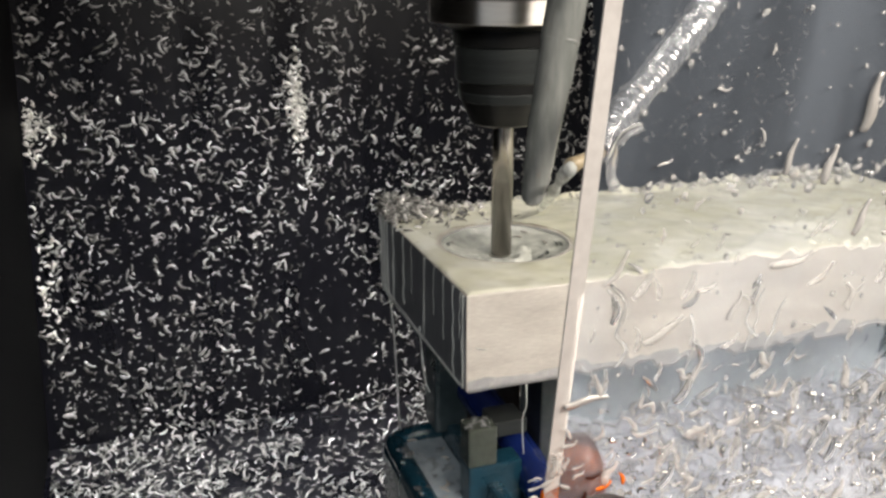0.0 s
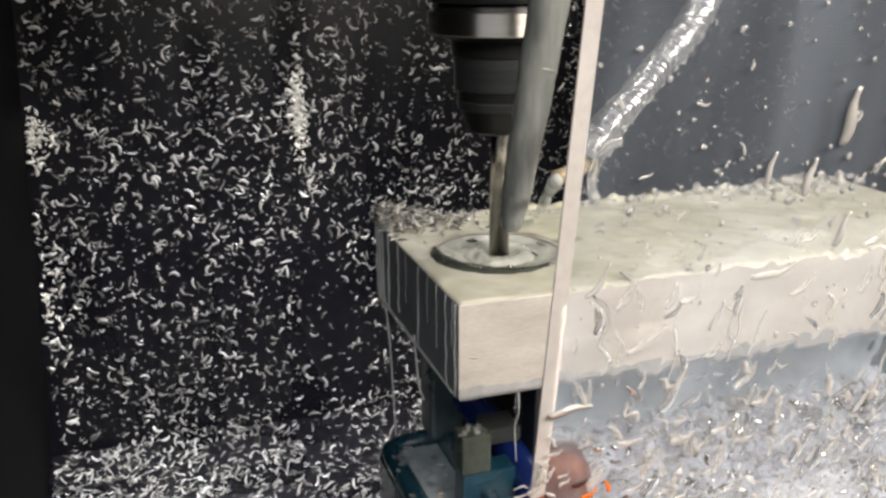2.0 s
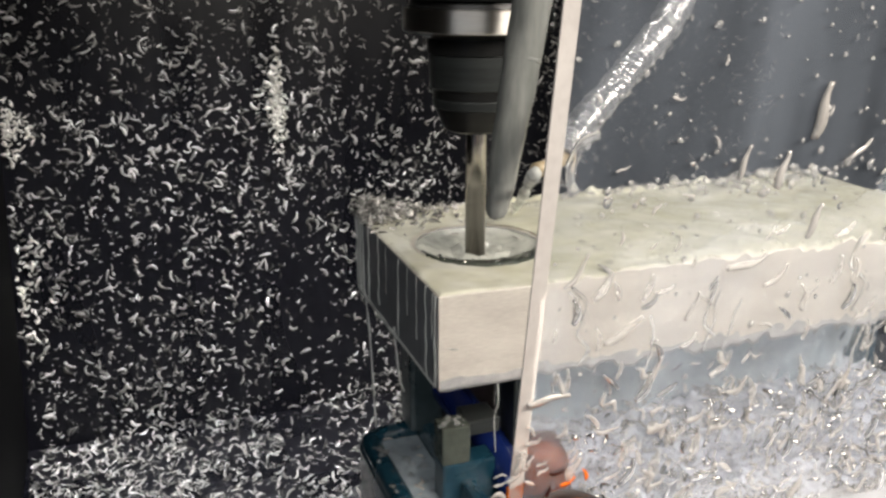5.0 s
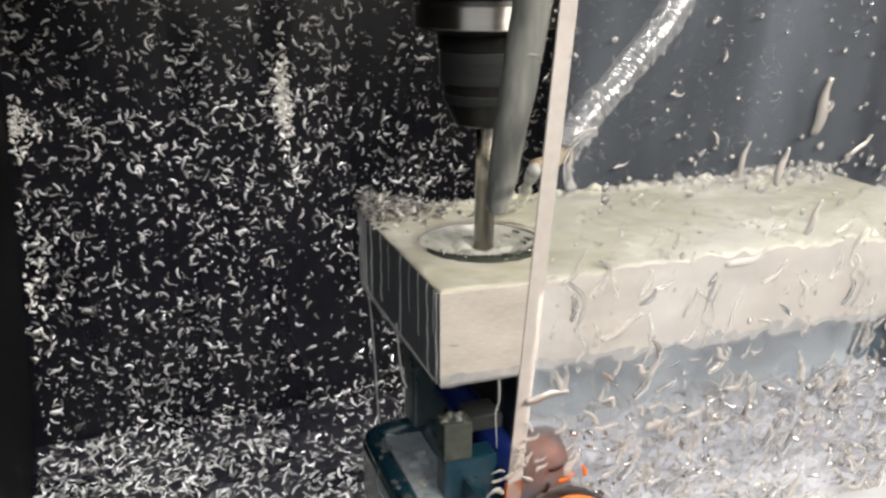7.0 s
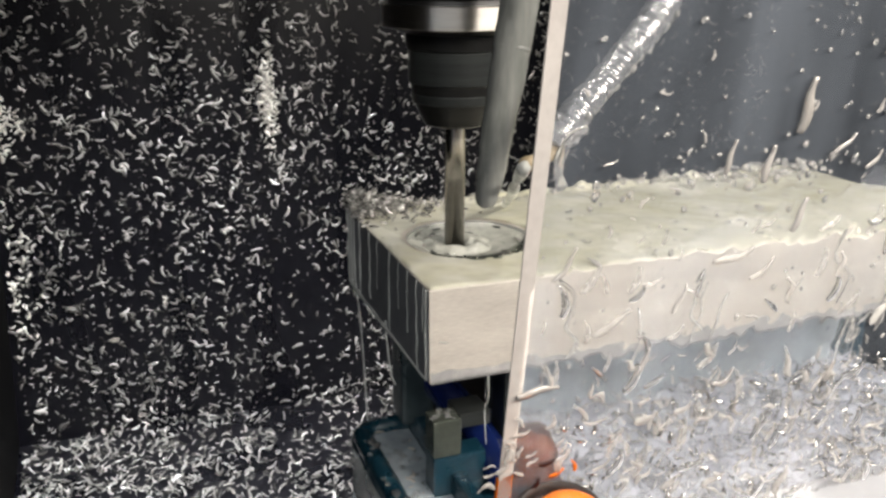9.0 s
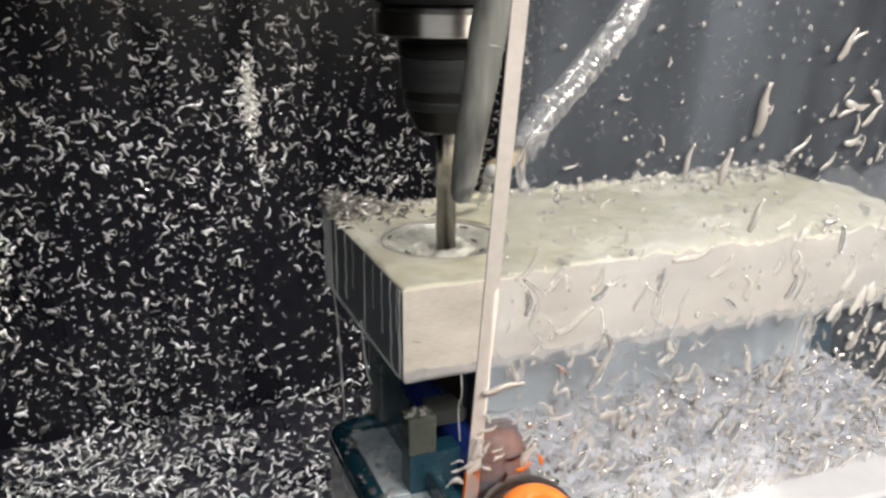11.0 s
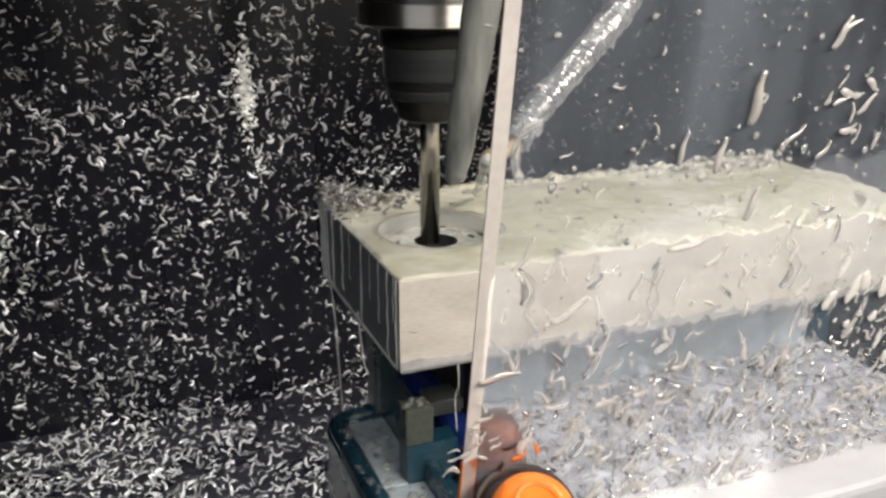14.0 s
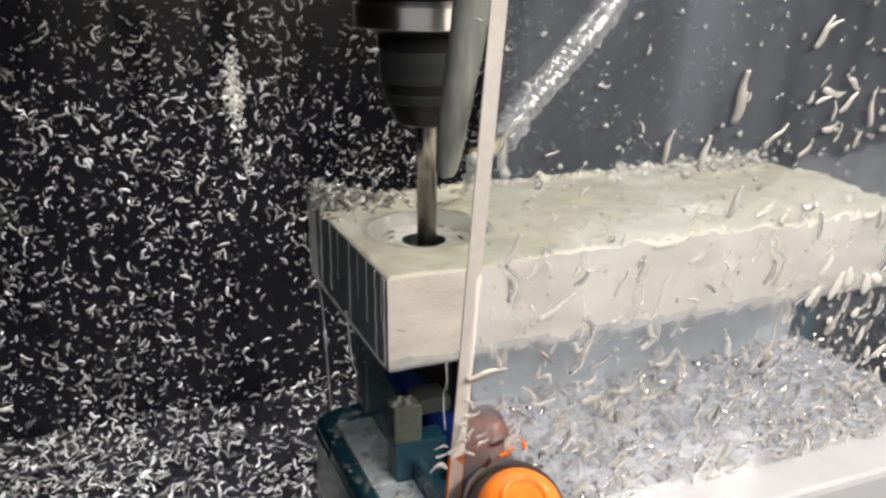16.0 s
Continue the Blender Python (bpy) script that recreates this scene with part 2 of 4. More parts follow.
def chip_shape(length, width, thick, bend, twist, steps=5):
    """Vertices and quads of one curled chip: a tapered bent strip with thickness, in its own space along x."""
    vs, fs = [], []
    rad = length / max(bend, 0.05)
    for i in range(steps + 1):
        s = i / steps
        a = (s - 0.5) * bend
        c = Vector((rad * math.sin(a), rad * (1 - math.cos(a)), 0))
        nrm = Vector((-math.sin(a), math.cos(a), 0))
        w = width * (0.45 + 0.55 * math.sin(math.pi * min(1, s * 1.15 + 0.05)))
        t = (s - 0.5) * twist
        u = nrm * math.cos(t) + Vector((0, 0, 1)) * math.sin(t)
        k = u.cross(Vector((math.cos(a), math.sin(a), 0)))
        for du, dk in ((-1, -1), (1, -1), (1, 1), (-1, 1)):
            vs.append(c + u * (du * w / 2) + k * (dk * thick / 2))
    for i in range(steps):
        for k in range(4):
            fs.append((4 * i + k, 4 * i + (k + 1) % 4, 4 * i + 4 + (k + 1) % 4, 4 * i + 4 + k))
    fs.append((3, 2, 1, 0))
    e = 4 * steps
    fs.append((e, e + 1, e + 2, e + 3))
    return vs, fs


def heap(name, places, mat, seed, size=(0.010, 0.024), wide=(0.10, 0.3), steps=4):
    """One mesh of many chips. places: matrices."""
    rnd = random.Random(seed)
    vs, fs = [], []
    for m in places:
        l = size[0] + (size[1] - size[0]) * rnd.random() ** 1.5
        v, f = chip_shape(l, l * rnd.uniform(*wide), l * 0.05, rnd.uniform(0.4, 2.9), rnd.uniform(-1.2, 1.2), steps)
        o = len(vs)
        vs += [m @ p for p in v]
        fs += [tuple(o + k for k in q) for q in f]
    me = bpy.data.meshes.new(name)
    me.from_pydata([tuple(v) for v in vs], [], fs)
    me.materials.append(mat)
    for p in me.polygons:
        p.use_smooth = True
    return new(name, me)


def blobs(name, places, mat, seed, size, flat=0.42):
    """One mesh of many flattened uneven drops. places: matrices."""
    rnd = random.Random(seed)
    bm = bmesh.new()
    bmesh.ops.create_icosphere(bm, subdivisions=2, radius=1.0)
    ball, faces = [v.co.copy() for v in bm.verts], [tuple(v.index for v in f.verts) for f in bm.faces]
    bm.free()
    vs, fs = [], []
    for m in places:
        s = size[0] + (size[1] - size[0]) * rnd.random() ** 2
        k, lx = Vector((rnd.uniform(0, 50), 0, 0)), rnd.uniform(0.8, 1.5)
        o = len(vs)
        for c in ball:
            q = c * (s * (1 + 0.3 * noise.noise(c * 1.4 + k)))
            vs.append(tuple(m @ Vector((q.x * lx, q.y, q.z * flat))))
        fs += [tuple(o + i for i in f) for f in faces]
    me = bpy.data.meshes.new(name)
    me.from_pydata(vs, [], fs)
    me.materials.append(mat)
    for p in me.polygons:
        p.use_smooth = True
    return new(name, me)


def turned(rnd, p, normal, lean=0.5):
    """A pose at p with its z near the normal, spun at random."""
    n = Vector(normal) + lean * Vector((rnd.uniform(-1, 1), rnd.uniform(-1, 1), rnd.uniform(-1, 1)))
    return Matrix.Translation(p) @ n.to_track_quat("Z", "Y").to_matrix().to_4x4() @ Matrix.Rotation(rnd.uniform(0, 6.283), 4, "Z")


# ---------------------------------------------------------------- enclosure
def slab(name, x0, x1, y0, y1, z0, z1, mat, label, category):
    bm = bmesh.new()
    box(bm, x0, x1, y0, y1, z0, z1)
    return tagged(part(name, bm, mat), label, category, kind="structure")


WALL_Y = 1.0
slab("wall_north", -0.36, 0.58, WALL_Y, WALL_Y + 0.02, -0.75, 0.92, WALL, "dark glossy steel back panel spattered with metal chips", "wall")
# the dark wall carried on; its slate tone stands for the pane's haze
slab("wall_north_side", 0.58, 1.7, WALL_Y, WALL_Y + 0.02, -0.75, 0.92, SLATE, "steel back panel of the machine enclosure, paler slate for the pane's haze", "wall")


def west_x(z):
    """The side curtain leans a little."""
    return -0.2635 + 0.0534 * z


bm = bmesh.new()
lo = [bm.verts.new((x, y, -0.75)) for x, y in ((west_x(-0.75) - 0.05, -0.105), (west_x(-0.75), -0.105), (west_x(-0.75), WALL_Y), (west_x(-0.75) - 0.05, WALL_Y))]
hi = [bm.verts.new((x, y, 0.92)) for x, y in ((west_x(0.92) - 0.15, -0.105), (west_x(0.92), -0.105), (west_x(0.92), WALL_Y), (west_x(0.92) - 0.15, WALL_Y))]
bm.faces.new(lo), bm.faces.new(hi)
for k in range(4):
    bm.faces.new((lo[k], lo[(k + 1) % 4], hi[(k + 1) % 4], hi[k]))
tagged(part("wall_west", bm, SIDE), "black matt side curtain of the machine enclosure", "wall", kind="structure")
slab("wall_east", 1.7, 1.72, -0.105, WALL_Y, -0.75, 0.92, SLATE, "slate grey steel side panel of the machine enclosure", "wall")
slab("ceiling", -0.34, 1.72, -0.105, WALL_Y, 0.92, 0.94, SLATE, "dark steel roof panel of the machine enclosure", "ceiling")
# unseen wall set behind the camera for flange and pane to reflect
slab("wall_south", -1.6, 2.2, -2.0, -1.95, -0.9, 1.6, SHOP, "unseen light grey workshop wall behind the camera, added for reflections", "wall")
slab("floor_shop", -1.6, 2.2, -1.95, -0.13, -0.95, -0.9, SHOP, "grey painted concrete workshop floor", "floor")

FLOOR_A, FLOOR_B = (WALL_Y, -0.530), (-0.10, -0.645)


def floor_z(y):
    return FLOOR_B[1] + (FLOOR_A[1] - FLOOR_B[1]) * (y - FLOOR_B[0]) / (FLOOR_A[0] - FLOOR_B[0])


bm = bmesh.new()
sec = [(FLOOR_A[0], FLOOR_A[1]), (FLOOR_B[0], FLOOR_B[1]), (FLOOR_B[0], -0.75), (FLOOR_A[0], -0.75)]
a = [bm.verts.new((-0.36, y, z)) for y, z in sec]
b = [bm.verts.new((1.7, y, z)) for y, z in sec]
for k in range(4):
    bm.faces.new((a[k], a[(k + 1) % 4], b[(k + 1) % 4], b[k]))
bm.faces.new(a), bm.faces.new(b[::-1])
tagged(part("floor", bm, WALL), "sloping dark steel chip pan under heaps of chips", "floor", kind="structure")

rnd = random.Random(5)
spots, tiny = [], []
while len(spots) < 3600 or len(tiny) < 5400:
    x, z = rnd.uniform(-0.28, 1.0), rnd.uniform(-0.53, 0.30)
    if x < west_x(z) + 0.004:
        continue
    keep = 0.8 if x < 0.58 else 0.25
    keep *= 1 - 0.80 * math.exp(-((x - 0.15) / 0.14) ** 2 - ((z + 0.39) / 0.15) ** 2)
    keep *= 0.75 + 0.45 * noise.noise((x * 8, z * 8, 1.3)) + 0.25 * noise.noise((x * 30, z * 30, 2.3))
    if rnd.random() < keep:
        m = turned(rnd, (x, WALL_Y - 0.003, z), (0, -1, 0), 0.45)
        (spots if rnd.random() < 0.40 else tiny).append(m)
# bright clumps on the panel and low beside the corner, standing in for lamp reflections
glint_spots = []
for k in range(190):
    glint_spots.append(turned(rnd, (0.103 + rnd.gauss(0, 0.0065) + 0.006 * noise.noise((k * 0.1, 0, 0)), WALL_Y - 0.006 - 0.008 * rnd.random(), rnd.gauss(-0.035, 0.033)), (0, -1, 0.4), 0.5))
for k in range(150):
    z = rnd.choice((rnd.gauss(-0.045, 0.022), rnd.gauss(-0.28, 0.045)))
    glint_spots.append(turned(rnd, (west_x(z) + 0.006 + abs(rnd.gauss(0, 0.016)), WALL_Y - 0.006, z), (0.3, -1, 0.4), 0.5))
tagged(heap("clean_chips", glint_spots, CHIP_GLINT, 9, (0.006, 0.014), (0.2, 0.45)), "bright chip clumps standing in for lamp shine on the dark panel", "chips", kind="stuff")
chips = heap("wall_chips", spots, CHIP, 6, (0.007, 0.0195), (0.16, 0.32))
tagged(chips, "curled bright aluminium chips stuck to the wet dark panel", "chips", kind="stuff")
fines = heap("wall_fines", tiny, CHIP, 7, (0.003, 0.0085), (0.22, 0.5), 2)
tagged(fines, "fine bright aluminium swarf stuck to the wet dark panel", "swarf", kind="stuff")

spots = []
while len(spots) < 9900:
    x, y = rnd.uniform(-0.283, 0.75), rnd.uniform(0.45, WALL_Y - 0.01) if rnd.random() < 0.8 else rnd.uniform(0.1, 0.45)
    if rnd.random() < 0.7 * math.exp(-((x - 0.12) / 0.11) ** 2 - ((y - 0.95) / 0.22) ** 2):
        continue
    h = 0.035 * max(0.0, noise.noise((x * 6, y * 6, 4.0)) + 0.45) * (1 if y > 0.5 else 0.5)
    h += 0.05 * math.exp(-((x - 0.25) / 0.06) ** 2 - ((y - WALL_Y) / 0.06) ** 2)
    spots.append(turned(rnd, (x, y, floor_z(y) + 0.004 + rnd.random() * h), (0, 0, 1), 0.9))
tagged(heap("floor_chips", spots, CHIP, 8, (0.008, 0.021), (0.14, 0.32)), "heap of curled aluminium chips on the chip pan", "chips", kind="stuff")

# ---------------------------------------------------------------- workpiece
BX, BY, BZ = 0.292, 0.128, 0.040
PC, PR, PF = (0.0405, 0.0600), 0.0290, 0.0325      # pocket centre, radius, floor height
HC, HR = (0.041, 0.0655), 0.0105                 # bored hole


def round_cut(bm, outer, centre, r, z, n=72):
    """A level face between a rectangle and a circle in it; returns the circle and the rectangle's loop."""
    x0, x1, y0, y1 = outer
    ring, rim = [], []
    corner = [math.atan2(y - centre[1], x - centre[0]) for x in (x0, x1) for y in (y0, y1)]
    angles = sorted([2 * math.pi * k / n - math.pi for k in range(n)] + corner)
    for a in angles:
        c, s = math.cos(a), math.sin(a)
        t = min(((x1 if c > 0 else x0) - centre[0]) / c if abs(c) > 1e-9 else 9, ((y1 if s > 0 else y0) - centre[1]) / s if abs(s) > 1e-9 else 9)
        ring.append(bm.verts.new((centre[0] + r * c, centre[1] + r * s, z)))
        rim.append(bm.verts.new((centre[0] + t * c, centre[1] + t * s, z)))
    k = len(angles)
    for i in range(k):
        bm.faces.new((ring[i], ring[(i + 1) % k], rim[(i + 1) % k], rim[i]))
    return ring, rim


def skirt(bm, loop, move):
    low = [bm.verts.new(move(v.co)) for v in loop]
    k = len(loop)
    for i in range(k):
        bm.faces.new((loop[i], loop[(i + 1) % k], low[(i + 1) % k], low[i]))
    return low


def workpiece():
    base = tagged(new("aluminium_block"), "sawn aluminium block with a round milled pocket, wet with coolant", "workpiece")
    e = 0.0003
    bm = bmesh.new()
    ring, rim = round_cut(bm, (e, BX - e, e, BY - e), PC, PR, BZ)
    centre = Vector((BX / 2, BY / 2, 0))
    grow = lambda c: Vector((0 if c.x < e * 1.5 else BX if c.x > BX - e * 1.5 else c.x, 0 if c.y < e * 1.5 else BY if c.y > BY - e * 1.5 else c.y, BZ - e))
    edge = skirt(bm, rim, grow)
    low = skirt(bm, edge, lambda c: Vector((c.x, c.y, 0.0)))
    bm.faces.new(low)
    bmesh.ops.remove_doubles(bm, verts=bm.verts[:], dist=1e-6)
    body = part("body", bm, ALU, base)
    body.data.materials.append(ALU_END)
    # the left end takes the darkened copy, its shade being in the colour
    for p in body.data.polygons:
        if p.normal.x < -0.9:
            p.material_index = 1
    bm = bmesh.new()
    wall = [bm.verts.new((PC[0] + PR * math.cos(2 * math.pi * k / 72), PC[1] + PR * math.sin(2 * math.pi * k / 72), BZ - 0.0001)) for k in range(72)]
    skirt(bm, wall, lambda c: Vector((c.x, c.y, PF - 0.002)))
    part("pocket_wall", bm, ALU_CUT, base, "bright freshly milled pocket wall", True)
    bm = bmesh.new()
    hole = [bm.verts.new((HC[0] + HR * math.cos(2 * math.pi * k / 48), HC[1] + HR * math.sin(2 * math.pi * k / 48), PF)) for k in range(48)]
    low = skirt(bm, hole, lambda c: Vector((c.x, c.y, 0.004)))
    bm.faces.new(low)
    # aluminium hole coloured as dark steel for the shade inside it
    part("bore", bm, DARK_STEEL, base, "bored hole in the pocket floor, its shade painted dark", True)
    bm = bmesh.new()
    outer, inner = [], []
    for k in range(72):
        c, s = math.cos(2 * math.pi * k / 72), math.sin(2 * math.pi * k / 72)
        outer.append(bm.verts.new((PC[0] + PR * c, PC[1] + PR * s, PF)))
        inner.append(bm.verts.new((HC[0] + HR * c, HC[1] + HR * s, PF)))
    for k in range(72):
        bm.faces.new((outer[k], outer[(k + 1) % 72], inner[(k + 1) % 72], inner[k]))
    part("pocket_floor", bm, POOL, base, "pocket floor flooded with milky coolant")
    bm = bmesh.new()
    tube(bm, [(0.0035, -0.00005, 0.0180), (0.0060, -0.0001, 0.0172), (0.0082, -0.00005, 0.0169)], [0.00006, 0.00022, 0.00008], 6)
    part("scratch", bm, DARK_STEEL, base, "short dark scratch")
    return base


block = workpiece()


def bowl(r):
    """Height of the whirling coolant under the block's top, at r from the pocket's centre."""
    return -0.0070 + 0.0062 * (r / PR) ** 2


def whirl():
    base = tagged(new("whirling_coolant"), "milky coolant whirling in the milled pocket", "coolant")
    bm = bmesh.new()
    rings = []
    for i in range(1, 19):
        r = (PR - 0.0003) * i / 18
        rings.append([bm.verts.new((r * math.cos(2 * math.pi * k / 64), r * math.sin(2 * math.pi * k / 64), bowl(r) + 0.0007 * noise.noise((r * 180, 2.2 * math.cos(2 * math.pi * k / 64 + r * 90), 2.2 * math.sin(2 * math.pi * k / 64 + r * 90))))) for k in range(64)])
    for p, q in zip(rings, rings[1:]):
        for k in range(64):
            bm.faces.new((p[k], p[(k + 1) % 64], q[(k + 1) % 64], q[k]))
    bm.faces.new(rings[0])
    part("surface", bm, POOL, base, "", True)
    return base


def swarf_raft():
    """A crescent of fine swarf that rides on the coolant along the pocket's rim; its origin is the pocket's centre."""
    base = tagged(new("swarf_raft"), "dark raft of fine swarf drifting along the pocket's rim", "swarf")
    bm = bmesh.new()
    prev = None
    for k in range(81):
        a = radians(-72 + 144 * k / 80)
        w = math.sin(math.pi * k / 80) ** 0.6 * (1 + 0.25 * noise.noise((k * 0.25, 0, 0))) + 0.02
        row = [bm.verts.new((r * math.cos(a), r * math.sin(a), z)) for r, z in ((PR + 0.0052 * w, -0.0006), (PR + 0.0042 * w, 0.0005), (PR - 0.0012 * w, 0.0004), (PR - 0.0075 * w, -0.0012))]
        if prev:
            for q in range(3):
                bm.faces.new((prev[q], prev[q + 1], row[q + 1], row[q]))
        prev = row
    part("raft", bm, OLIVE, base, "", True)
    rnd = random.Random(77)
    flakes = []
    for k in range(34):
        a, r = radians(rnd.uniform(-58, 58)), PR + rnd.uniform(-0.0022, 0.0020)
        flakes.append(turned(rnd, (r * math.cos(a), r * math.sin(a), 0.0007), (0, 0, 1), 0.4))
    flake = heap("flakes", flakes, FLAKE, 78, (0.0010, 0.0030), (0.3, 0.6), 3)
    flake.parent = base
    return base


pool = whirl()
raft = swarf_raft()

# milky film lying on the top face, thick in places, open over the pocket
def film():
    bm = bmesh.new()
    nx, ny = 210, 92
    grid = {}
    for i in range(nx + 1):
        for j in range(ny + 1):
            x, y = BX * i / nx, BY * j / ny
            d = math.hypot(x - PC[0], y - PC[1]) - PR
            border = min(x, BX - x, y, BY - y)
            h = 0.0005 + 0.0006 * noise.noise((x * 40, y * 45, 0)) + 0.0002 * noise.noise((x * 150, y * 150, 3))
            h += 0.0042 * math.exp(-((BY - y - 0.004) / 0.004) ** 2) * max(0, 0.35 + noise.noise((x * 70, y * 40, 9)) + 0.5 * noise.noise((x * 190, y * 120, 2))) * min(1, max(0, x - 0.05) / 0.03)
            h *= min(1, border / 0.003 + 0.15)
            if d > 0.0012:
                grid[i, j] = bm.verts.new((min(max(x, 0.0008), BX - 0.0008), min(max(y, 0.0008), BY - 0.0008), BZ + max(h, 0.00008)))
    for (i, j) in list(grid):
        q = [grid.get(k) for k in ((i, j), (i + 1, j), (i + 1, j + 1), (i, j + 1))]
        if all(q):
            bm.faces.new(q)
    return tagged(part("coolant_film", bm, MILK, None, smooth=True), "pale milky coolant spread over the top of the aluminium block", "coolant", kind="stuff")


film()


def ribbon(name, pts, width, thick, mat, label, n=8):
    """A run of liquid: a flattened tube along points."""
    bm = bmesh.new()
    path = smooth_path(pts, n)
    rnd = random.Random(len(name) + int(pts[0][0] * 9000))
    tube(bm, path, [width * (0.75 + 0.5 * noise.noise((p.z * 130 + k * 0.05, p.x * 60, rnd.random() * 0.2))) for k, p in enumerate(path)], 8)
    return tagged(part(name, bm, mat, None, smooth=True), label, "coolant")


for k, (y, w, z) in enumerate(((0.0030, 0.0007, 0.0005), (0.0062, 0.0003, 0.020), (0.0150, 0.0004, 0.001), (0.0270, 0.0003, 0.012), (0.0390, 0.0002, 0.018), (0.0530, 0.0004, 0.002), (0.0720, 0.0002, 0.016), (0.0850, 0.0004, 0.006), (0.1030, 0.0006, 0.001), (0.1140, 0.0012, 0.001), (0.1200, 0.0014, 0.001), (0.1250, 0.0012, 0.002))):
    run = [(-0.0003 - 0.0003 * (s % 2), y + 0.0012 * noise.noise((k * 3.1, s * 0.9, 0)) + 0.0011 * s * noise.noise((k * 7.7, 2, 0)), BZ - 0.0005 + (z - BZ) * s / 6) for s in range(7)]
    tagged(ribbon("coolant_run", run, w, 0.001, STREAM, "thin milky coolant run on the end face of the block"), group="runs on the end face")
ribbon("coolant_run", [(-0.0003, 0.124, 0.010), (-0.0006, 0.116, 0.002), (-0.0005, 0.080, 0.0006), (-0.0004, 0.040, 0.0004), (-0.0004, 0.006, 0.0002)], 0.0010, 0.001, STREAM, "milky coolant running along the lower edge of the block")
for y, z in ((0.112, -0.074), (0.060, -0.028)):
    tagged(ribbon("coolant_drip", [(-0.0006, y, 0.004), (0.001, y - 0.002, -0.02), (0.003, y - 0.003, z)], 0.0006, 0.001, STREAM, "thin thread of coolant falling from the block's edge"), group="falling threads")
for x, z in ((0.0255, -0.034),):
    tagged(ribbon("coolant_drip", [(x, 0.0, 0.002), (x + 0.0006, 0.0, -0.01), (x - 0.0005, 0.001, -0.5 * abs(z)), (x + 0.0008, 0.002, z)], 0.0003, 0.001, STREAM, "thin thread of coolant falling from the block's edge"), group="falling threads")

bm = bmesh.new()
prev = None
for k in range(161):
    x = 0.0004 + (BX - 0.001) * k / 160
    top = 0.0042 + 0.0011 * noise.noise((x * 60, 0, 0)) + 0.0008 * noise.noise((x * 190, 2, 0))
    low = -0.0005 - 0.0006 * max(0, noise.noise((x * 110, 5, 0)))
    row = [bm.verts.new((x, y, z)) for y, z in ((-0.00005, top), (-0.0003, top - 0.0016), (-0.0004, 0.0012), (-0.0004, low), (0.0005, low))]
    if prev:
        for q in range(4):
            bm.faces.new((prev[q], prev[q + 1], row[q + 1], row[q]))
    prev = row
tagged(part("coolant_lip", bm, LIP, None, smooth=True), "grey lip of coolant hanging along the lower front edge of the block", "coolant", kind="stuff")

rnd = random.Random(11)
spots = []
while len(spots) < 520:
    x, y = abs(rnd.gauss(0, 0.022)), BY - abs(rnd.gauss(0, 0.014))
    if y > 0.07 and math.hypot(x - PC[0], y - PC[1]) > PR + 0.002:
        top = 0.009 * math.exp(-((x - 0.006) / 0.025) ** 2 - ((y - BY) / 0.022) ** 2)
        spots.append(turned(rnd, (x - 0.002, y, BZ + 0.001 + rnd.random() * top), (0, 0, 1), 0.9))
tagged(heap("corner_chips", spots, CHIP, 12, (0.0035, 0.007), (0.22, 0.5)), "small heap of bright chips on the block's far corner", "chips", kind="stuff")
spots = []
while len(spots) < 14:
    x, y = rnd.uniform(0.05, BX), rnd.choice((rnd.uniform(0.0, 0.02), rnd.uniform(BY - 0.03, BY), rnd.uniform(0, BY)))
    if math.hypot(x - PC[0], y - PC[1]) > PR + 0.004 and (x > 0.2 or rnd.random() < 0.35):
        spots.append(turned(rnd, (x, y, BZ + 0.0018), (0, 0, 1), 0.5))
tagged(heap("top_chips", spots, CHIP_WET, 13, (0.004, 0.009), (0.16, 0.34)), "wet chips lying in coolant on top of the block", "chips", kind="stuff")
foam = []
for k in range(70):
    x = 0.04 + (BX - 0.042) * rnd.random() ** 0.7
    foam.append(turned(rnd, (x, 0.0006 + abs(rnd.gauss(0, 0.003)), BZ + 0.0006), (0, 0, 1), 0.5))
for k in range(170):
    x, y = rnd.uniform(0.08, BX - 0.003), rnd.uniform(0.003, BY - 0.003)
    foam.append(turned(rnd, (x, y, BZ + 0.0006), (0, 0, 1), 0.3))
crest = [turned(rnd, (rnd.uniform(0.07, BX - 0.002), BY - abs(rnd.gauss(0.001, 0.006)), BZ + 0.0008), (0, 0, 1), 0.5) for k in range(130)]
crest += [turned(rnd, (BX - abs(rnd.gauss(0, 0.045)), BY - abs(rnd.gauss(0, 0.012)), BZ + 0.001 + 0.004 * rnd.random()), (0, 0, 1), 0.7) for k in range(150)]
tagged(blobs("crest_foam", crest, CLOUDY, 16, (0.0006, 0.0030), 0.8), "lumpy white coolant foam along the block's rear edge", "foam", kind="stuff")
tagged(blobs("coolant_foam", foam[:70], MILK, 14, (0.0004, 0.0017)), "lumpy pale coolant foam along the block's upper front edge", "foam", kind="stuff")
tagged(blobs("film_drops", foam[70:], WATER, 15, (0.0006, 0.0020)), "clear drops standing on the coolant film", "drops", kind="stuff")


